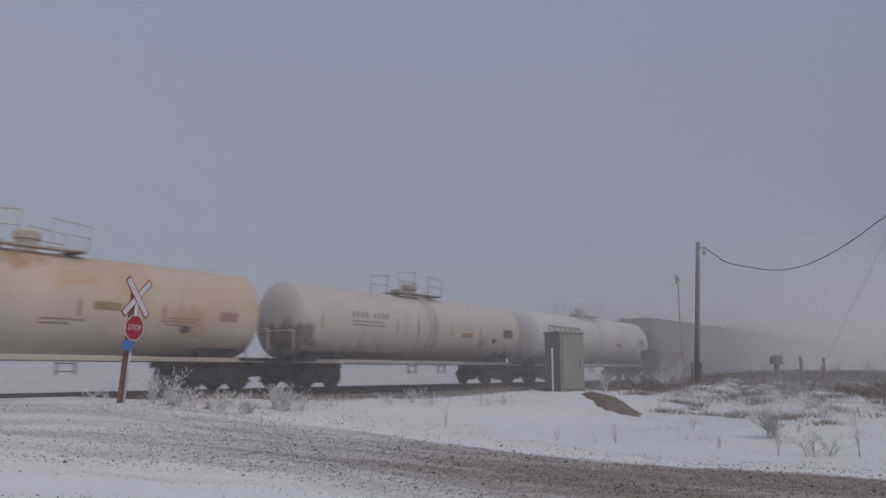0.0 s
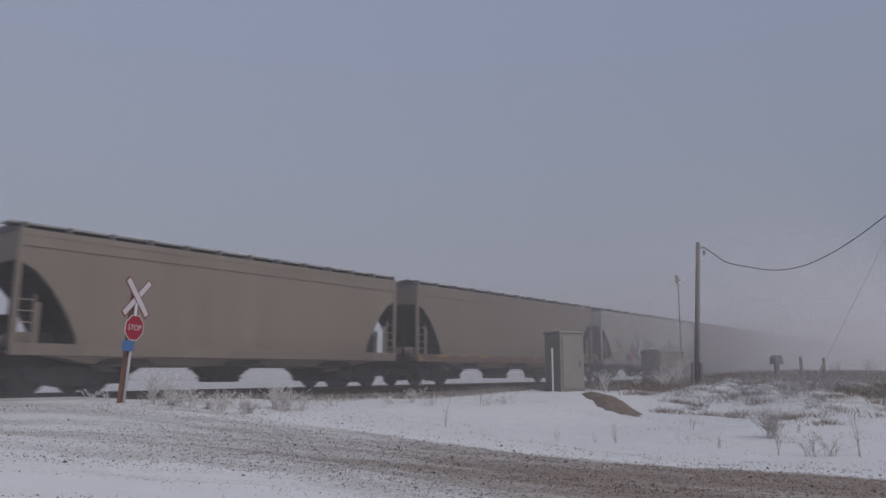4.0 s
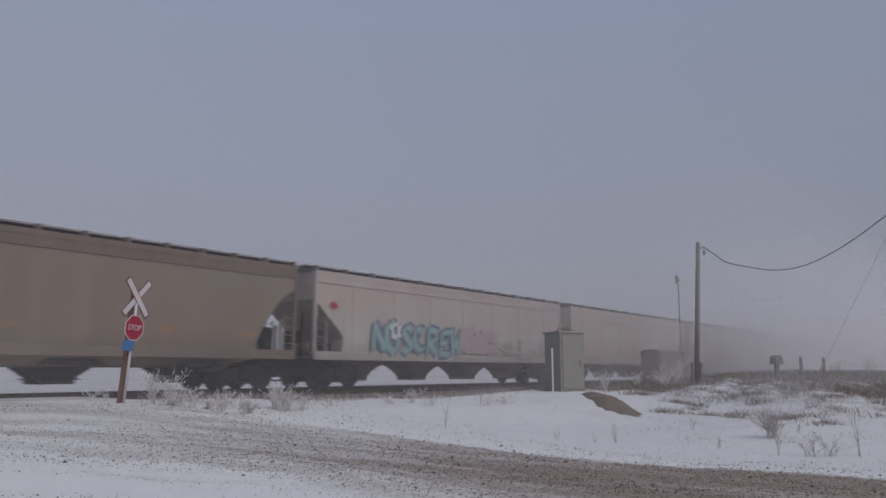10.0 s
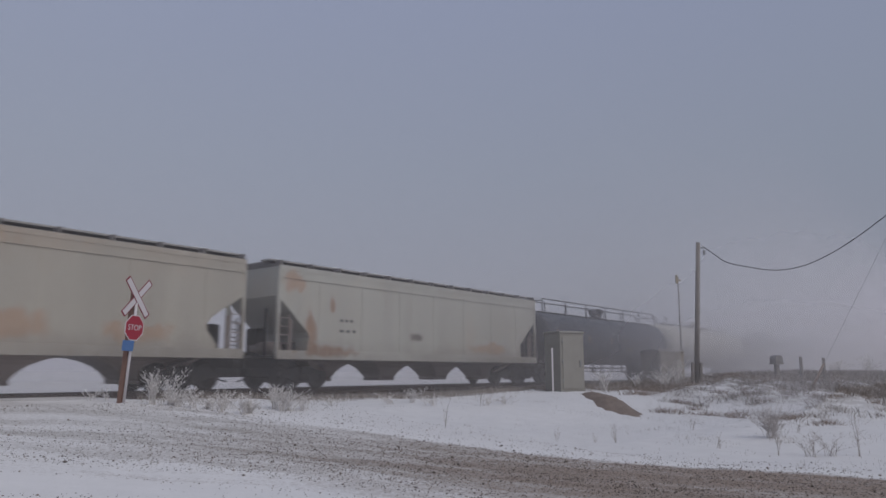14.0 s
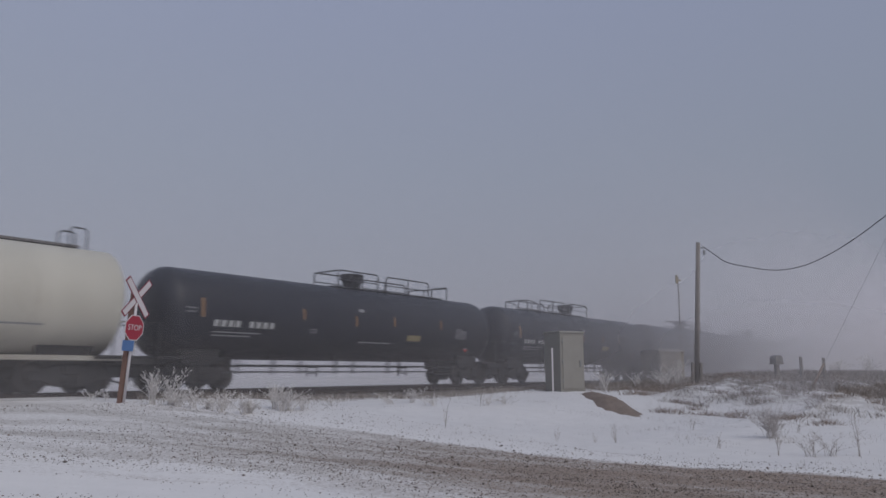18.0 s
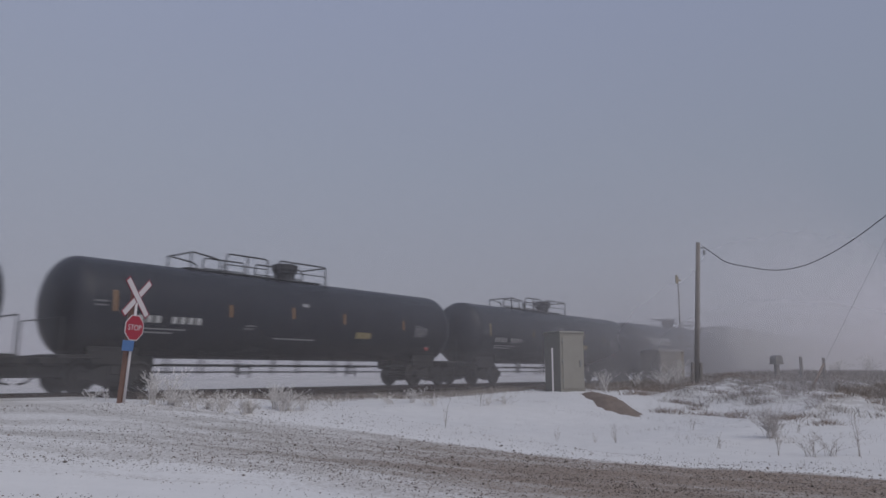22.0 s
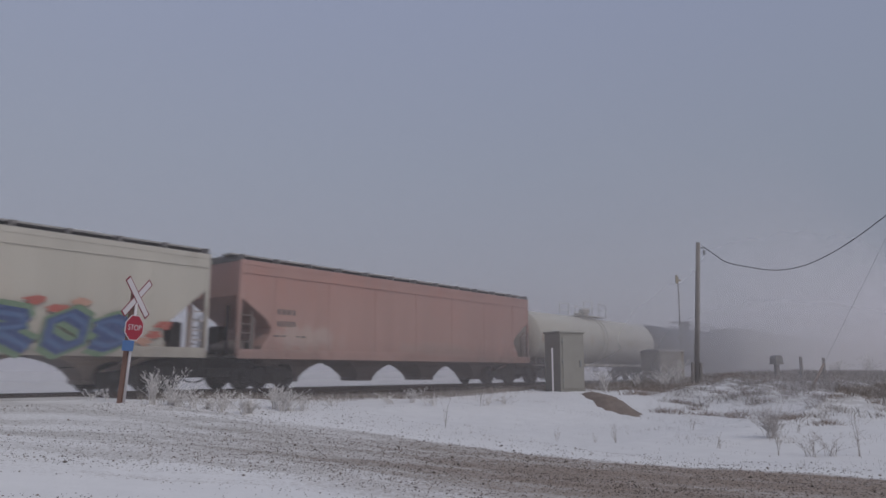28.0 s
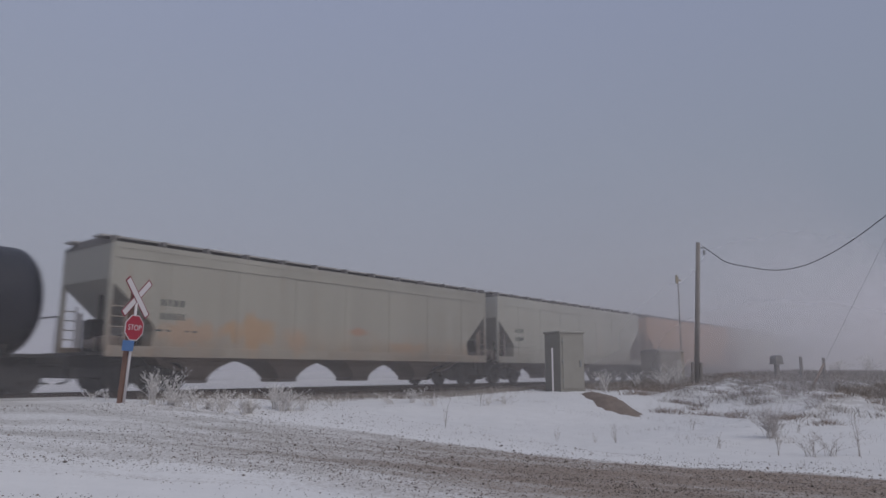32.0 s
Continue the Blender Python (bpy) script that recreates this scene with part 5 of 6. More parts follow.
        graffiti(car, "CKONE", -5.75, 1.30, 6.7, 1.0, y, plain("crimson_spray", (0.25, 0.032, 0.06), 0.6), plain("dark_maroon_spray", (0.12, 0.035, 0.05), 0.6), 0.185, 14, shine=plain("bright_crimson_spray", (0.34, 0.06, 0.10), 0.6), sharp=True)
    elif kind == "blue":
        for k, (x, z) in enumerate(((-0.25, 2.31), (-0.56, 1.94), (1.9, 2.85), (2.3, 2.7), (3.59, 2.5), (4.8, 2.5), (4.2, 2.3), (7.3, 2.0), (6.67, 1.5), (7.0, 1.7), (-0.6, 1.5), (6.4, 1.9), (-3.6, 1.9), (-2.2, 1.95))):
            blotch(car, x, z, 0.30, 0.15, y - 0.0008 * k, (plain("coral_spray", (0.45, 0.13, 0.10), 0.6), peach_spray)[k % 3 == 2 or k > 11], 30 + k)
        graffiti(car, "EUROS", 0.0, 1.26, 6.3, 0.86, y - 0.014, plain("deep_blue_spray", (0.055, 0.085, 0.20), 0.6), plain("dull_green_spray", (0.17, 0.25, 0.16), 0.6), 0.185, 17, shine=plain("mid_blue_spray", (0.09, 0.15, 0.29), 0.6), sharp=True)
        graffiti(car, "DSENO", -4.4, 2.15, 2.7, 0.6, y, plain("soot_spray", (0.12, 0.10, 0.10), 0.6), plain("faint_peach_spray", (0.45, 0.36, 0.30), 0.6), 0.10, 18, sharp=True)


CARS = []
for centre, length, spec in TRAIN:
    spec["len"] = length
    car = hopper_car(spec) if spec["kind"] == "hopper" else tank_car(spec)
    if spec.get("art"):
        paint_art(car, spec["art"])
    tagged(car, spec["label"], "hopper car" if spec["kind"] == "hopper" else "tank car", "cars of the freight train")
    CARS.append((car, centre))

# ---------------------------------------------------------------- beside the crossing
wood_post = plain("weathered_post", (0.25, 0.155, 0.125), 0.85, 0.0, 0.4)
grey_wood = plain("grey_pole_wood", (0.26, 0.235, 0.215), 0.85, 0.0, 0.35)
sign_white = plain("sign_white", (0.66, 0.62, 0.63), 0.45, 0.0, 0.08)
sign_red = plain("sign_red", (0.38, 0.035, 0.06), 0.4, 0.0, 0.12)
sign_blue = plain("sign_blue", (0.10, 0.20, 0.42), 0.4, 0.0, 0.12)


def crossing_sign():
    sign = new("crossing_sign")
    sign.matrix_basis = pose(-7.72, 17.42, -0.15, 0, 3.2, 0)
    post = Shape().box(-0.058, 0.058, -0.058, 0.058, -0.1, 2.75, 0.012)
    part("post", post, wood_post, sign, "brown wooden post", at=pose(-0.07, 0.01, 0, 0, 0, 72))
    pole = Shape().tube([(0.03, -0.03, -0.05), (0.03, -0.03, 2.45)], 0.034, 10)
    part("pole", pole, sign_white, sign, "thin white pole")
    face = pose(0.035, -0.045, 0, 0, 0, 72)
    for ang, lift in ((47, -0.014), (-47, 0.0)):
        edge = Shape()
        edge.box(-0.60, 0.60, -0.006, 0.006, -0.092, 0.092)
        fill = Shape()
        fill.box(-0.565, 0.565, -0.010, -0.002, -0.070, 0.070)
        m = face @ pose(0, lift, 2.57, 0, ang, 0)
        blade = part("blade", edge, plain("sign_maroon", (0.24, 0.03, 0.05), 0.45, 0.0, 0.2), sign, "red-edged white crossbuck blade", at=m)
        part("blade_face", fill, sign_white, blade)
    def octagon(r, y0, y1):
        pts = [(r * math.cos(math.radians(22.5 + 45 * k)), r * math.sin(math.radians(22.5 + 45 * k))) for k in range(8)]
        return Shape().prism(pts, y0, y1)
    m = face @ pose(0, -0.03, 1.83)
    plate = part("stop_plate", octagon(0.335, -0.004, 0.004), sign_white, sign, "white rim of the stop sign", at=m)
    part("stop_face", octagon(0.310, -0.008, 0.0), sign_red, plate, "red stop face")
    text = bpy.data.curves.new("stop_word", "FONT")
    text.body, text.size, text.align_x, text.align_y, text.extrude = "STOP", 0.19, "CENTER", "CENTER", 0.002
    text.offset = 0.0
    tmp = bpy.data.objects.new("stop_word", text)
    scene.collection.objects.link(tmp)
    me = bpy.data.meshes.new_from_object(tmp.evaluated_get(bpy.context.evaluated_depsgraph_get()))
    bpy.data.objects.remove(tmp)
    me.materials.clear()
    me.materials.append(None)
    part("stop_word", me, sign_white, plate, "white letters STOP", at=pose(0, -0.012, 0, 90, 0, 0))
    part("notice_plate", Shape().box(-0.185, 0.185, -0.006, 0.006, -0.125, 0.125, 0.003), sign_blue, sign, "small blue notice plate", at=face @ pose(-0.17, -0.06, 1.39))
    tagged(sign, "red-edged white crossbuck over a stop sign on a leaning post", "crossing sign")


crossing_sign()


def relay_cabinet():
    cab = new("relay_cabinet")
    cab.matrix_basis = pose(4.80, 28.3, -0.16, 0, 0, 28)
    paint = plain("cabinet_grey", (0.35, 0.335, 0.305), 0.55, 0.2, 0.22, 2.0)
    part("body", Shape().box(-0.57, 0.57, -0.50, 0.50, 0.05, 2.24, 0.01), paint, cab)
    part("roof", Shape().box(-0.61, 0.61, -0.54, 0.54, 2.24, 2.33, 0.02), paint, cab)
    part("base", Shape().box(-0.60, 0.60, -0.53, 0.53, -0.15, 0.06), plain("concrete", (0.3, 0.29, 0.27), 0.9), cab)
    door = part("door", Shape().box(-0.47, 0.47, -0.525, -0.503, 0.12, 2.12, 0.006), paint, cab)
    part("door_handle", Shape().box(0.34, 0.40, -0.56, -0.52, 0.95, 1.2, 0.01), galvanised, door)
    for z in (0.35, 1.1, 1.85):
        part("hinge", Shape().tube([(-0.48, -0.53, z), (-0.48, -0.53, z + 0.14)], 0.02, 6), galvanised, door)
    part("side_panel", Shape().box(0.572, 0.59, -0.40, 0.40, 0.2, 2.0, 0.006), paint, cab)
    part("vent", Shape().box(0.588, 0.603, -0.2, 0.2, 1.55, 1.8, 0.004), galvanised, cab)
    tagged(cab, "grey-green metal relay cabinet on a snowy mound", "cabinet")
    stake = part("marker_stake", Shape().box(-0.03, 0.03, -0.02, 0.02, -0.1, 1.66, 0.006), sign_white, at=pose(4.22, 27.6, -0.15))
    tagged(stake, "thin white marker stake in the snow", "marker stake")


relay_cabinet()


def track_hut():
    hut = new("equipment_hut")
    hut.matrix_basis = pose(13.62, 44.4, -0.22, 0, 0, 30)
    wall = plain("hut_wall", (0.33, 0.30, 0.265), 0.8, 0.0, 0.3)
    part("wall", Shape().box(-1.0, 1.0, -0.8, 0.8, 0.0, 2.0), wall, hut)
    sh = Shape()
    sh.loft([[(x, y, z) for y, z in ((-0.84, 1.98), (0.84, 1.98), (0.84, 2.04), (0.5, 2.15), (0, 2.19), (-0.5, 2.15), (-0.84, 2.04))] for x in (-1.04, 1.04)], True, False)
    part("roof", sh, plain("hut_roof", (0.29, 0.265, 0.24), 0.8), hut)
    part("door", Shape().box(-0.4, 0.4, -0.83, -0.79, 0.05, 1.9, 0.005), plain("hut_door", (0.27, 0.245, 0.22), 0.8), hut)
    tagged(hut, "small weathered trackside hut with a low curved roof", "hut")
    mast = new("radio_mast")
    mast.matrix_basis = pose(15.0, 45.0, -0.2, 0, 0.6, 0)
    part("pole", Shape().tube([(0, 0, -0.2), (0.01, 0, 3.4), (0, 0, 6.75)], 0.06, 8, 0.035), plain("mast_steel", (0.26, 0.245, 0.23), 0.6, 0.2), mast)
    part("antenna_head", Shape().box(-0.16, 0.16, -0.05, 0.05, 6.55, 6.62).box(-0.14, -0.02, -0.08, 0.08, 6.35, 6.9, 0.02), plain("mast_head", (0.32, 0.27, 0.18), 0.6), mast)
    tagged(mast, "slim radio mast with a small antenna head", "mast")


track_hut()


def utility_poles():
    pole = new("utility_pole")
    pole.matrix_basis = pose(12.30, 34.9, -0.2, 0, 4.0, 0)
    part("shaft", Shape().tube([(0, 0, -0.3), (0, 0, 3.5), (0, 0, 7.2)], 0.135, 12, 0.10), grey_wood, pole)
    for dx in (-0.19, 0.19):
        part("stub_brace", Shape().box(dx - 0.055, dx + 0.055, -0.1, 0.1, -0.2, 1.25, 0.01), grey_wood, pole, "short wooden stub bolted to the pole's foot")
    part("insulator", Shape().tube([(0.12, 0, 6.95), (0.3, 0, 6.95)], 0.03, 8).box(0.26, 0.36, -0.06, 0.06, 6.6, 6.85, 0.01), galvanised, pole)
    tagged(pole, "bare grey wooden utility pole beside the track", "utility pole")
    other = new("utility_pole")
    other.matrix_basis = pose(18.75, 27.0, -0.4)
    part("shaft", Shape().tube([(0, 0, -0.3), (0, 0, 4.0), (0, 0, 8.6)], 0.15, 12, 0.11), grey_wood, other)
    tagged(other, "bare grey wooden utility pole with a guy wire", "utility pole")
    wire = plain("cable_black", (0.03, 0.03, 0.032), 0.6)
    pts = [(13.05, 35.0, 6.82), (13.4, 34.58, 6.38), (13.81, 34.07, 5.82), (14.51, 33.18, 5.49), (15.23, 32.18, 5.16), (15.97, 31.07, 5.18), (16.66, 29.96, 5.58), (17.29, 28.84, 6.16), (17.83, 27.78, 6.81), (18.6, 27.0, 7.5)]
    cable = part("overhead_cable", Shape().tube(rounded(pts), 0.02, 6), wire)
    tagged(cable, "black overhead cable sagging between two poles", "cable")
    guy = new("guy_wire")
    part("wire", Shape().tube([(13.63, 27.0, -0.35), (18.62, 27.0, 8.1)], 0.0065, 5), plain("guy_strand", (0.34, 0.33, 0.335), 0.6, 0.3), guy)
    part("guard", Shape().tube([(13.63, 27.0, -0.35), (14.36, 27.0, 0.9)], 0.045, 8), plain("guy_guard", (0.25, 0.19, 0.145), 0.7), guy, "tan plastic guard round the wire")
    tagged(guy, "thin guy wire with a tan guard at its foot", "guy wire")


utility_poles()


def mailbox_and_posts():
    box = new("mailbox")
    box.matrix_basis = pose(13.98, 30.0, -0.15, 0, 0, 12)
    part("post", Shape().box(-0.08, 0.08, -0.08, 0.08, -0.2, 1.1, 0.01), grey_wood, box)
    part("body", Shape().loft([[(0.165 * c, y, 1.12 + 0.32 * s) for c, s in ((-1, 0), (1, 0), (1, 0.6), (0.7, 0.9), (0, 1.0), (-0.7, 0.9), (-1, 0.6))] for y in (-0.2, 0.2)], True, False), plain("mailbox_metal", (0.24, 0.225, 0.21), 0.6, 0.3), box)
    part("bracket", Shape().box(-0.2, 0.2, -0.2, 0.2, 1.06, 1.12), grey_wood, box)
    tagged(box, "dark metal mailbox on a wooden post", "mailbox")
    for x, y, h, w in ((15.50, 31.0, 1.42, 0.075), (16.22, 30.5, 1.36, 0.07)):
        p = part("fence_post", Shape().tube([(0, 0, -0.3), (0, 0, h * 0.6), (0.01, 0, h), (0.01, 0, h + 0.03)], w, 8, w * 0.85), grey_wood, at=pose(x, y, -0.2))
        tagged(p, "short weathered wooden fence post in dead grass", "fence post", "fence posts on the rise")


mailbox_and_posts()


def dirt_patch():
    """Bare earth where the snow has slid off the bank below the cabinet."""
    sh = Shape()
    n, rings = 40, 9
    cx, cy = 5.42, 23.6
    grid = []
    for k in range(rings + 1):
        q = k / rings
        row = []
        for j in range(n):
            t = 6.28319 * j / n
            c, s = math.cos(t), math.sin(t)
            r = q * (1 + 0.30 * noise.noise(Vector((c * 1.6, s * 1.6, 5))) + 0.16 * noise.noise(Vector((c * 5, s * 5, 8))))
            x, y = cx + (0.62 + 0.35 * max(0.0, -s)) * r * c - 0.20 * r * s, cy + 2.3 * r * s
            h = ground_height(x, y, True) + 0.18 * (1 - q ** 2) + 0.08 * noise.noise(Vector((x * 2.6, y * 2.6, 1))) * (1 - q) + 0.035 * noise.noise(Vector((x * 8, y * 8, 1))) - 0.035 * q ** 2
            row.append((x, y, h))
        grid.append(row)
    sh.loft(grid, False, True)
    ob = part("dirt_mound", sh, plain("bare_dirt", (0.26, 0.205, 0.17), 0.9, 0.0, 0.75, 7.0))
    tagged(ob, "low mound of bare brown dirt in the snow", "dirt mound")


dirt_patch()

# ---------------------------------------------------------------- weeds, shrubs and stones
frost = grass_mat("frosted_stems", (0.48, 0.45, 0.43), (0.80, 0.78, 0.77))
dry = grass_mat("dry_stems", (0.25, 0.215, 0.195), (0.48, 0.43, 0.40))
pale_twig = grass_mat("pale_twigs", (0.34, 0.31, 0.295), (0.58, 0.545, 0.53))
verge_stems = grass_mat("grey_verge_grass", (0.17, 0.15, 0.135), (0.44, 0.40, 0.37))
dull_frost = grass_mat("dull_frosted_grass", (0.16, 0.135, 0.115), (0.45, 0.41, 0.38))


def stem(sh, p, lean, h, r, rnd, twigs, plume):
    x, y, z = p
    pts = [Vector((x + lean[0] * t * t, y + lean[1] * t * t, z + h * t)) for t in (0, 0.35, 0.7, 1.0)]
    sh.tube(pts, r, 3, r * 0.4)
    for _ in range(twigs):
        t = rnd.uniform(0.35, 0.98)
        q = Vector((x + lean[0] * t * t, y + lean[1] * t * t, z + h * t))
        d = Vector((rnd.uniform(-1, 1), rnd.uniform(-1, 1), rnd.uniform(0.3, 1.1))).normalized() * h * rnd.uniform(0.10, 0.26)
        sh.tube([q, q + d], r * 0.7, 3, r * 0.3)
        if plume:
            for k in range(plume):
                e = q + d * rnd.uniform(0.4, 1.05)
                b = Vector((rnd.uniform(-1, 1), rnd.uniform(-1, 1), rnd.uniform(-0.3, 1))) * 0.035
                sh.tube([e, e + b], r * 0.9, 3, r * 0.5)


def weed(name, label, x, y, h, count, spread, mat, seed, twigs=6, plume=2, r=0.007, category="weed", group="weeds beside the road"):
    rnd = random.Random(seed)
    sh = Shape()
    for _ in range(count):
        px, py = x + rnd.gauss(0, spread * 0.22), y + rnd.gauss(0, spread * 0.22)
        lean = (rnd.gauss(0, 0.12) * h + rnd.gauss(0, spread), rnd.gauss(0, 0.12) * h + rnd.gauss(0, spread))
        stem(sh, (px, py, ground_height(px, py) - 0.03), lean, h * rnd.uniform(0.5, 1.05), r, rnd, twigs, plume)
    ob = part(name, sh, mat)
    return tagged(ob, label, category, group)


FROSTY = [(-6.93, 17.25, 0.80, 26, 0.20), (-6.55, 17.3, 0.85, 20, 0.16), (-6.2, 16.9, 0.45, 20, 0.22), (-5.79, 16.89, 0.5, 12, 0.2), (-5.2, 17.2, 0.5, 18, 0.22), (-5.07, 16.5, 0.40, 16, 0.2), (-4.5, 16.4, 0.45, 20, 0.2),
          (-4.1, 17.6, 0.62, 26, 0.18), (-3.85, 17.3, 0.62, 24, 0.2), (-3.7, 17.35, 0.5, 16, 0.24), (-4.45, 16.65, 0.32, 40, 0.14), (-6.4, 17.2, 0.42, 20, 0.2), (-5.5, 16.95, 0.32, 24, 0.2), (-3.4, 17.6, 0.35, 14, 0.25), (-8.9, 18.2, 0.30, 7, 0.16), (-8.4, 18.1, 0.32, 6, 0.16), (-2.9, 18.8, 0.3, 12, 0.3), (-1.5, 20.2, 0.32, 14, 0.3),
          (-0.9, 21.0, 0.42, 16, 0.25), (-0.3, 20.4, 0.30, 12, 0.3), (1.2, 20.5, 0.35, 12, 0.3), (1.8, 20.9, 0.30, 10, 0.3), (6.8, 30.5, 0.9, 26, 0.35), (8.6, 32.0, 0.8, 24, 0.35), (10.2, 33.0, 0.9, 26, 0.4), (12.6, 38.5, 1.3, 30, 0.45), (11.4, 37.5, 0.9, 26, 0.5), (-6.4, 35.5, 0.5, 22, 0.35), (-5.6, 36.2, 0.4, 16, 0.3)]
for i, (x, y, h, c, sp) in enumerate(FROSTY):
    weed("frosted_weed", "clump of frost-covered dead weeds beside the track", x, y, h, c, sp, frost, 100 + i)
TWIGGY = [(0.05, 15.7, 0.62, 4, 0.04), (7.36, 16.25, 0.72, 44, 0.36), (6.42, 14.0, 0.75, 5, 0.06), (7.83, 13.75, 0.85, 5, 0.08), (7.0, 13.95, 0.45, 14, 0.26), (7.35, 13.9, 0.45, 12, 0.22), (3.64, 15.4, 0.38, 5, 0.06), (2.4, 15.4, 0.40, 3, 0.05), (5.6, 14.8, 0.35, 5, 0.12),
          (1.05, 20.3, 0.5, 4, 0.05), (3.2, 15.3, 0.25, 3, 0.05), (8.6, 17.6, 0.4, 6, 0.15), (6.2, 18.0, 0.4, 5, 0.1)]
for i, (x, y, h, c, sp) in enumerate(TWIGGY):
    big = c > 20
    weed("bare_shrub" if big else "bare_stalk", "small leafless shrub standing in the snow" if big else "bare dry stalks poking through the snow", x, y, h, c, sp, pale_twig if big else dry, 200 + i, twigs=16 if big else 6, plume=1 if big else 0, r=0.0042, category="shrub" if big else "stalks", group="" if big else "dry stalks in the snow")


def grass_field():
    rnd = random.Random(21)
    sh = Shape()
    made = 0
    while made < 4200:
        a, b = rnd.uniform(24, 72), rnd.uniform(-18.5, -4.0)
        x, y = DX * a + NX * (DIST + b), DY * a + NY * (DIST + b)
        if noise.noise(Vector((x * 0.6, y * 0.6, 2))) + rnd.uniform(-0.3, 0.35) < 0.20 - 0.42 * smooth(26, 34, a) * smooth(-18.5, -15.5, b):
            continue
        made += 1
        for _ in range(rnd.randint(14, 30)):
            px, py = x + rnd.gauss(0, 0.14), y + rnd.gauss(0, 0.14)
            z = ground_height(px, py)
            h = rnd.uniform(0.05, 0.22) * (1.5 if a > 29 else 1.0)
            w = rnd.uniform(0.005, 0.010)
            lx, ly = rnd.gauss(0, 0.7) * h + (px - x) * 0.8, rnd.gauss(0, 0.7) * h
            i = len(sh.v)
            t = rnd.uniform(0, 3.14)
            cx, cy = math.cos(t) * w, math.sin(t) * w
            sh.v += [(px - cx, py - cy, z - 0.03), (px + cx, py + cy, z - 0.03), (px + lx * 0.45 + cx * 0.7, py + ly * 0.45 + cy * 0.7, z + h * 0.7), (px + lx * 0.45 - cx * 0.7, py + ly * 0.45 - cy * 0.7, z + h * 0.7), (px + lx, py + ly, z + h)]
            sh.f += [(i, i + 1, i + 2, i + 3), (i + 3, i + 2, i + 4)]
    ob = part("dead_grass", sh, dull_frost)
    tagged(ob, "frosted dead grass over the rise", "grass", kind="stuff")
    # brown tussocks with snow between them
    sh = Shape()
    made = 0
    while made < 300:
        a, b = rnd.uniform(20.0, 46.0), rnd.uniform(-17.8, -8.0)
        x, y = DX * a + NX * (DIST + b), DY * a + NY * (DIST + b)
        if noise.noise(Vector((x * 0.33, y * 0.33, 6))) + rnd.uniform(-0.25, 0.25) < 0.30 - 0.5 * smooth(22, 33, a) or x < 6.4:
            continue
        made += 1
        size = rnd.uniform(0.12, 0.32)
        for _ in range(int(200 * size) + 20):
            px, py = x + rnd.gauss(0, size), y + rnd.gauss(0, size * 0.6)
            z, h, w = ground_height(px, py), rnd.uniform(0.06, 0.20), rnd.uniform(0.006, 0.012)
            lx, ly = rnd.gauss(0, 0.6) * h + (px - x) * 0.3, rnd.gauss(0, 0.6) * h
            i = len(sh.v)
            sh.v += [(px - w, py, z - 0.02), (px + w, py, z - 0.02), (px + lx, py + ly, z + h)]
            sh.f.append((i, i + 1, i + 2))
    ob = part("grass_tussocks", sh, grass_mat("brown_tussock", (0.13, 0.10, 0.085), (0.36, 0.295, 0.255)))
    tagged(ob, "brown grass tussocks with snow between them", "grass", kind="stuff")
    sh = Shape()
    for _ in range(4200):
        a = rnd.uniform(9.8, 27)
        b = rnd.gauss(-3.9 - 1.2 * smooth(16, 24, a), 0.8)
        if b > -2.6:
            continue
        x, y = DX * a + NX * (DIST + b), DY * a + NY * (DIST + b)
        z, h, w = ground_height(x, y), rnd.uniform(0.08, 0.28), 0.007
        i = len(sh.v)
        lx, ly = rnd.gauss(0, 0.3) * h, rnd.gauss(0, 0.3) * h
        sh.v += [(x - w, y, z - 0.02), (x + w, y, z - 0.02), (x + lx, y + ly, z + h)]
        sh.f.append((i, i + 1, i + 2))
    ob = part("verge_grass", sh, verge_stems)
    tagged(ob, "sparse frosted grass along the ballast", "grass", kind="stuff")


grass_field()


def road_q(a, b):
    """Across the road: 12 at its far edge, which swings in towards the crossing."""
    t = min(1.33, max(-0.4, (-4.8 - b) / 15.2))
    edge = 8.6 + 3.4 * (1.6 * t - 0.6 * t * t)
    return 12.0 - (edge - a) * (0.22 + 0.78 * min(1.0, max(0.0, (-5.5 - b) / 8.5)))


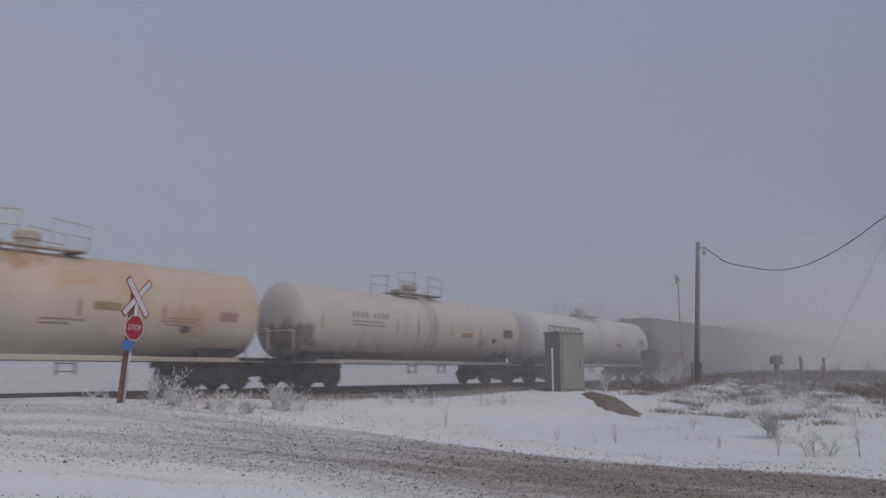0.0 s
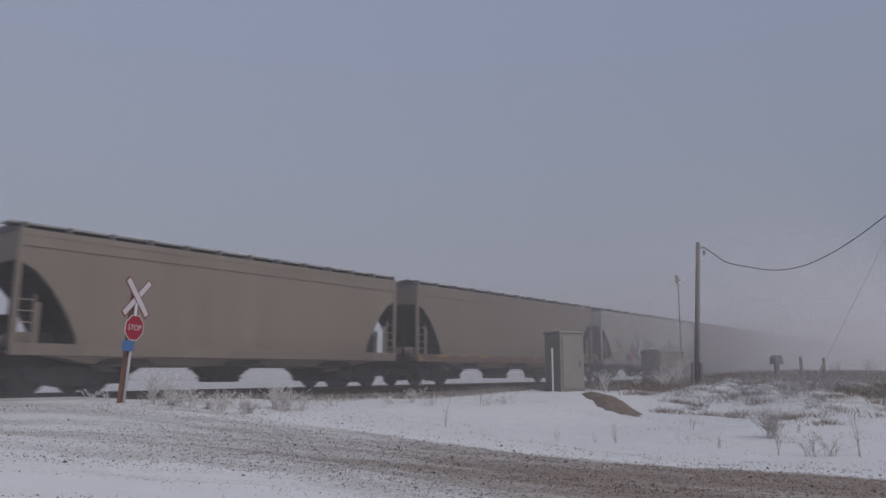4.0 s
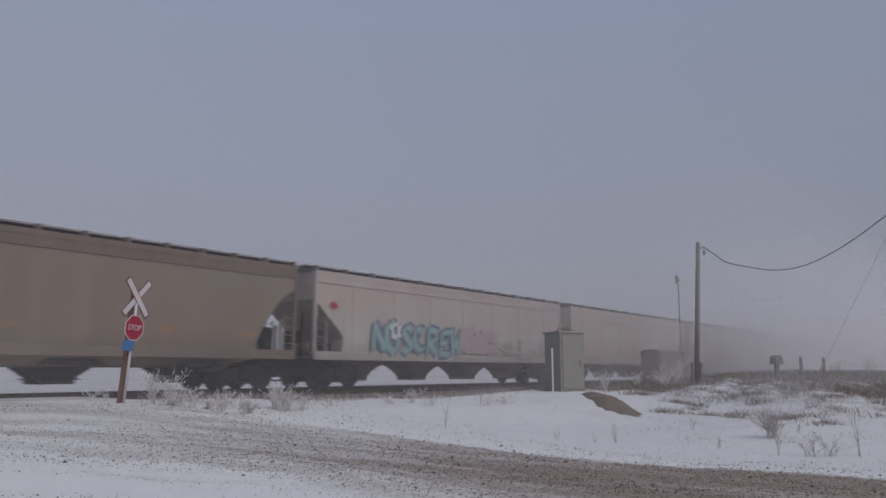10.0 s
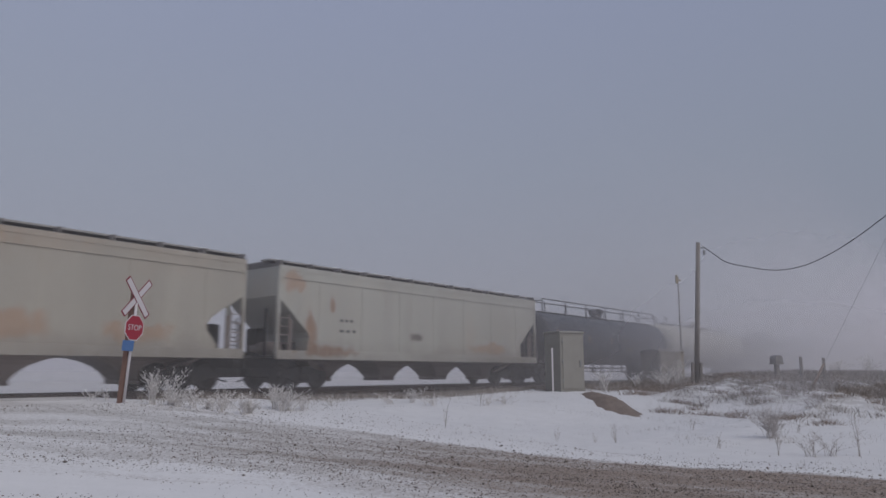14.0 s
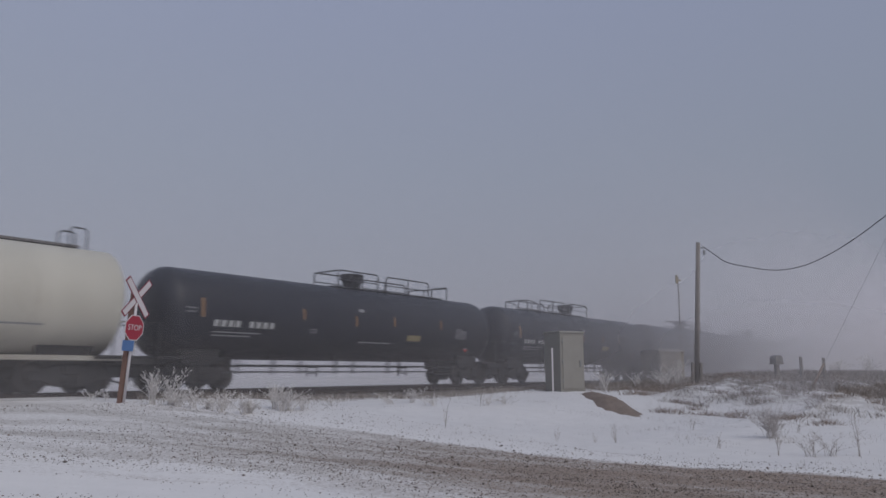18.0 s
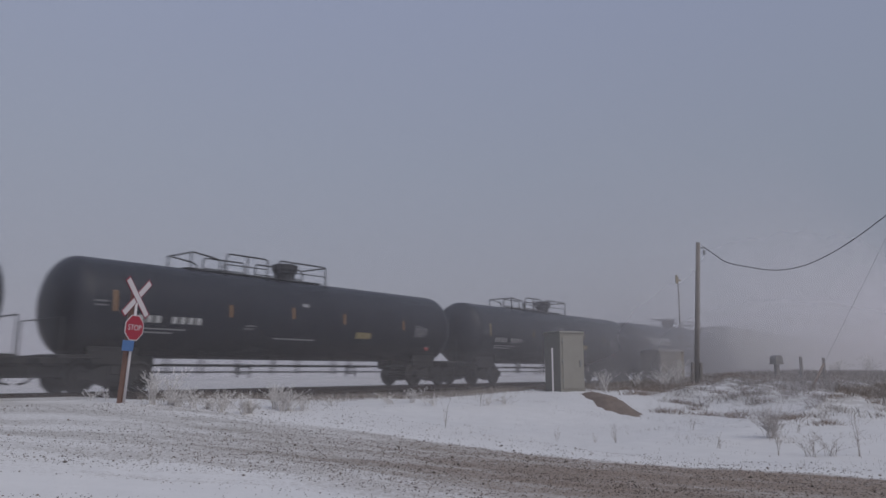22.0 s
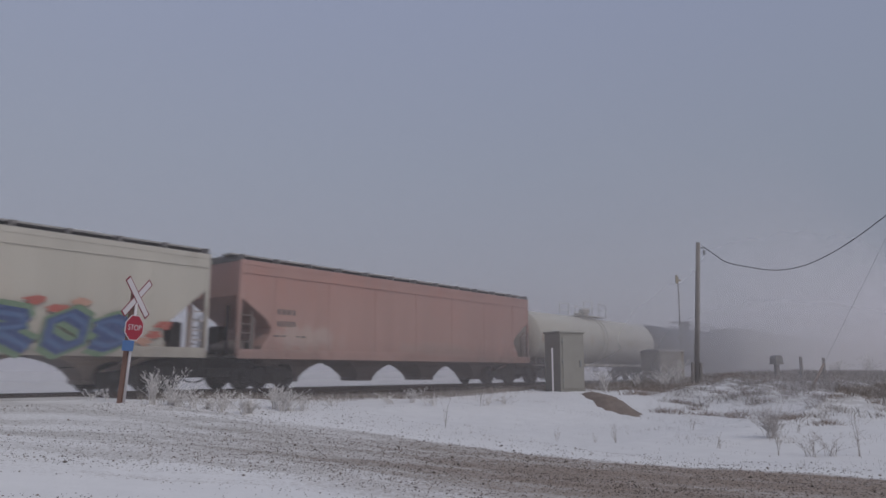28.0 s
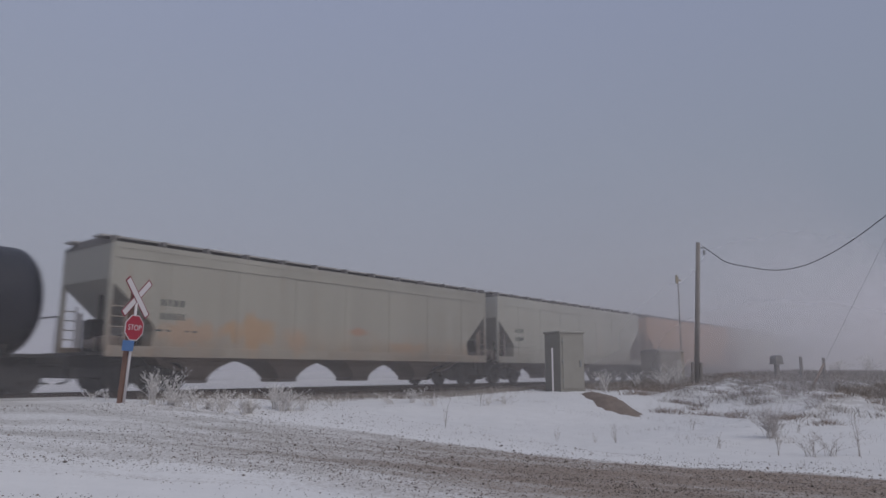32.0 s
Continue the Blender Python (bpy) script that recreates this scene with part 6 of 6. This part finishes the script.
def loose_stones():
    rnd = random.Random(31)
    sh = Shape()
    made = 0
    while made < 34000:
        a, b = rnd.uniform(1.5, 14.5), rnd.uniform(-21.5, -4.5)
        x, y = DX * a + NX * (DIST + b), DY * a + NY * (DIST + b)
        if y < 7.5 or abs(x) > 0.66 * y + 1:
            continue
        q = road_q(a, b)
        streak = noise.noise(Vector((q * 1.6, b * 0.22, 4.0)))
        want = 0.035 + 0.85 * smooth(6.2, 9.4, q) * (1 - smooth(11.9, 12.3, q)) * (0.22 + 0.78 * smooth(-8, -16, b)) + 0.35 * streak
        if q > 12.2:
            want = 0.22 * (1 - smooth(12.3, 14.0, q))
        if rnd.random() > want:
            continue
        made += 1
        r = rnd.choice((0.005, 0.006, 0.007, 0.008, 0.012)) * rnd.uniform(0.7, 1.3)
        if rnd.random() < 0.02:
            r *= 2.0
        stone(sh, x, y, ground_height(x, y) + r * 0.3, r, rnd)
    ob = part("road_gravel", sh, grass_mat("gravel_stone", (0.07, 0.056, 0.048), (0.32, 0.26, 0.22)))
    tagged(ob, "loose brown gravel scattered over the snowy road", "gravel", kind="stuff")
    sh = Shape()
    made = 0
    while made < 2200:
        a, b = rnd.uniform(11.5, 27), rnd.uniform(-20, -7)
        x, y = DX * a + NX * (DIST + b), DY * a + NY * (DIST + b)
        if road_q(a, b) < 12.6 or abs(x) > 0.66 * y + 1 or noise.noise(Vector((x * 0.8, y * 0.8, 9))) + rnd.uniform(-0.3, 0.3) < 0.18 + 0.3 * (1 - smooth(2.0, 5.5, x)):
            continue
        made += 1
        z, h, w = ground_height(x, y), rnd.uniform(0.02, 0.08), 0.004
        i = len(sh.v)
        lx, ly = rnd.gauss(0, 0.5) * h, rnd.gauss(0, 0.5) * h
        sh.v += [(x - w, y, z - 0.02), (x + w, y, z - 0.02), (x + lx, y + ly, z + h)]
        sh.f.append((i, i + 1, i + 2))
    ob = part("snow_stubble", sh, dull_frost)
    tagged(ob, "short dead stubble poking through the snowbank", "grass", kind="stuff")


loose_stones()


def far_bushes():
    rnd = random.Random(41)
    # the pale frosted colour paints distance haze onto these bushes
    for k, (x, y, h) in enumerate(((43, 66, 2.6), (46, 68, 3.0), (50, 72, 3.2), (38, 64, 1.8), (33, 60, 1.3))):
        weed("bare_bush", "hazy leafless bush on the far rise", x, y, h, 46, 0.8, frost, 300 + k, twigs=7, plume=0, r=0.014, category="bush", group="bushes in the haze")


far_bushes()


# ---------------------------------------------------------------- what moves
def motions():
    times = [0.0, 4.0, 8.0, 12.0, 16.0, 20.0, 24.0, 28.0, 32.0]
    for car, centre in CARS:
        walk(car, [(t, on_track(centre - SPEED * t)) for t in times])
    rate = math.degrees(SPEED / 0.46)
    first = WHEELSETS[0]
    walk(first, [(k / 30, pose(0, 0, 0, 0, -(rate * k / 30) % 360, 0)) for k in range(961)])
    for other in WHEELSETS[1:]:
        other.rotation_mode = "QUATERNION"
        other.animation_data_create()
        other.animation_data.action = first.animation_data.action
        other.animation_data.action_slot = first.animation_data.action_slot


motions()
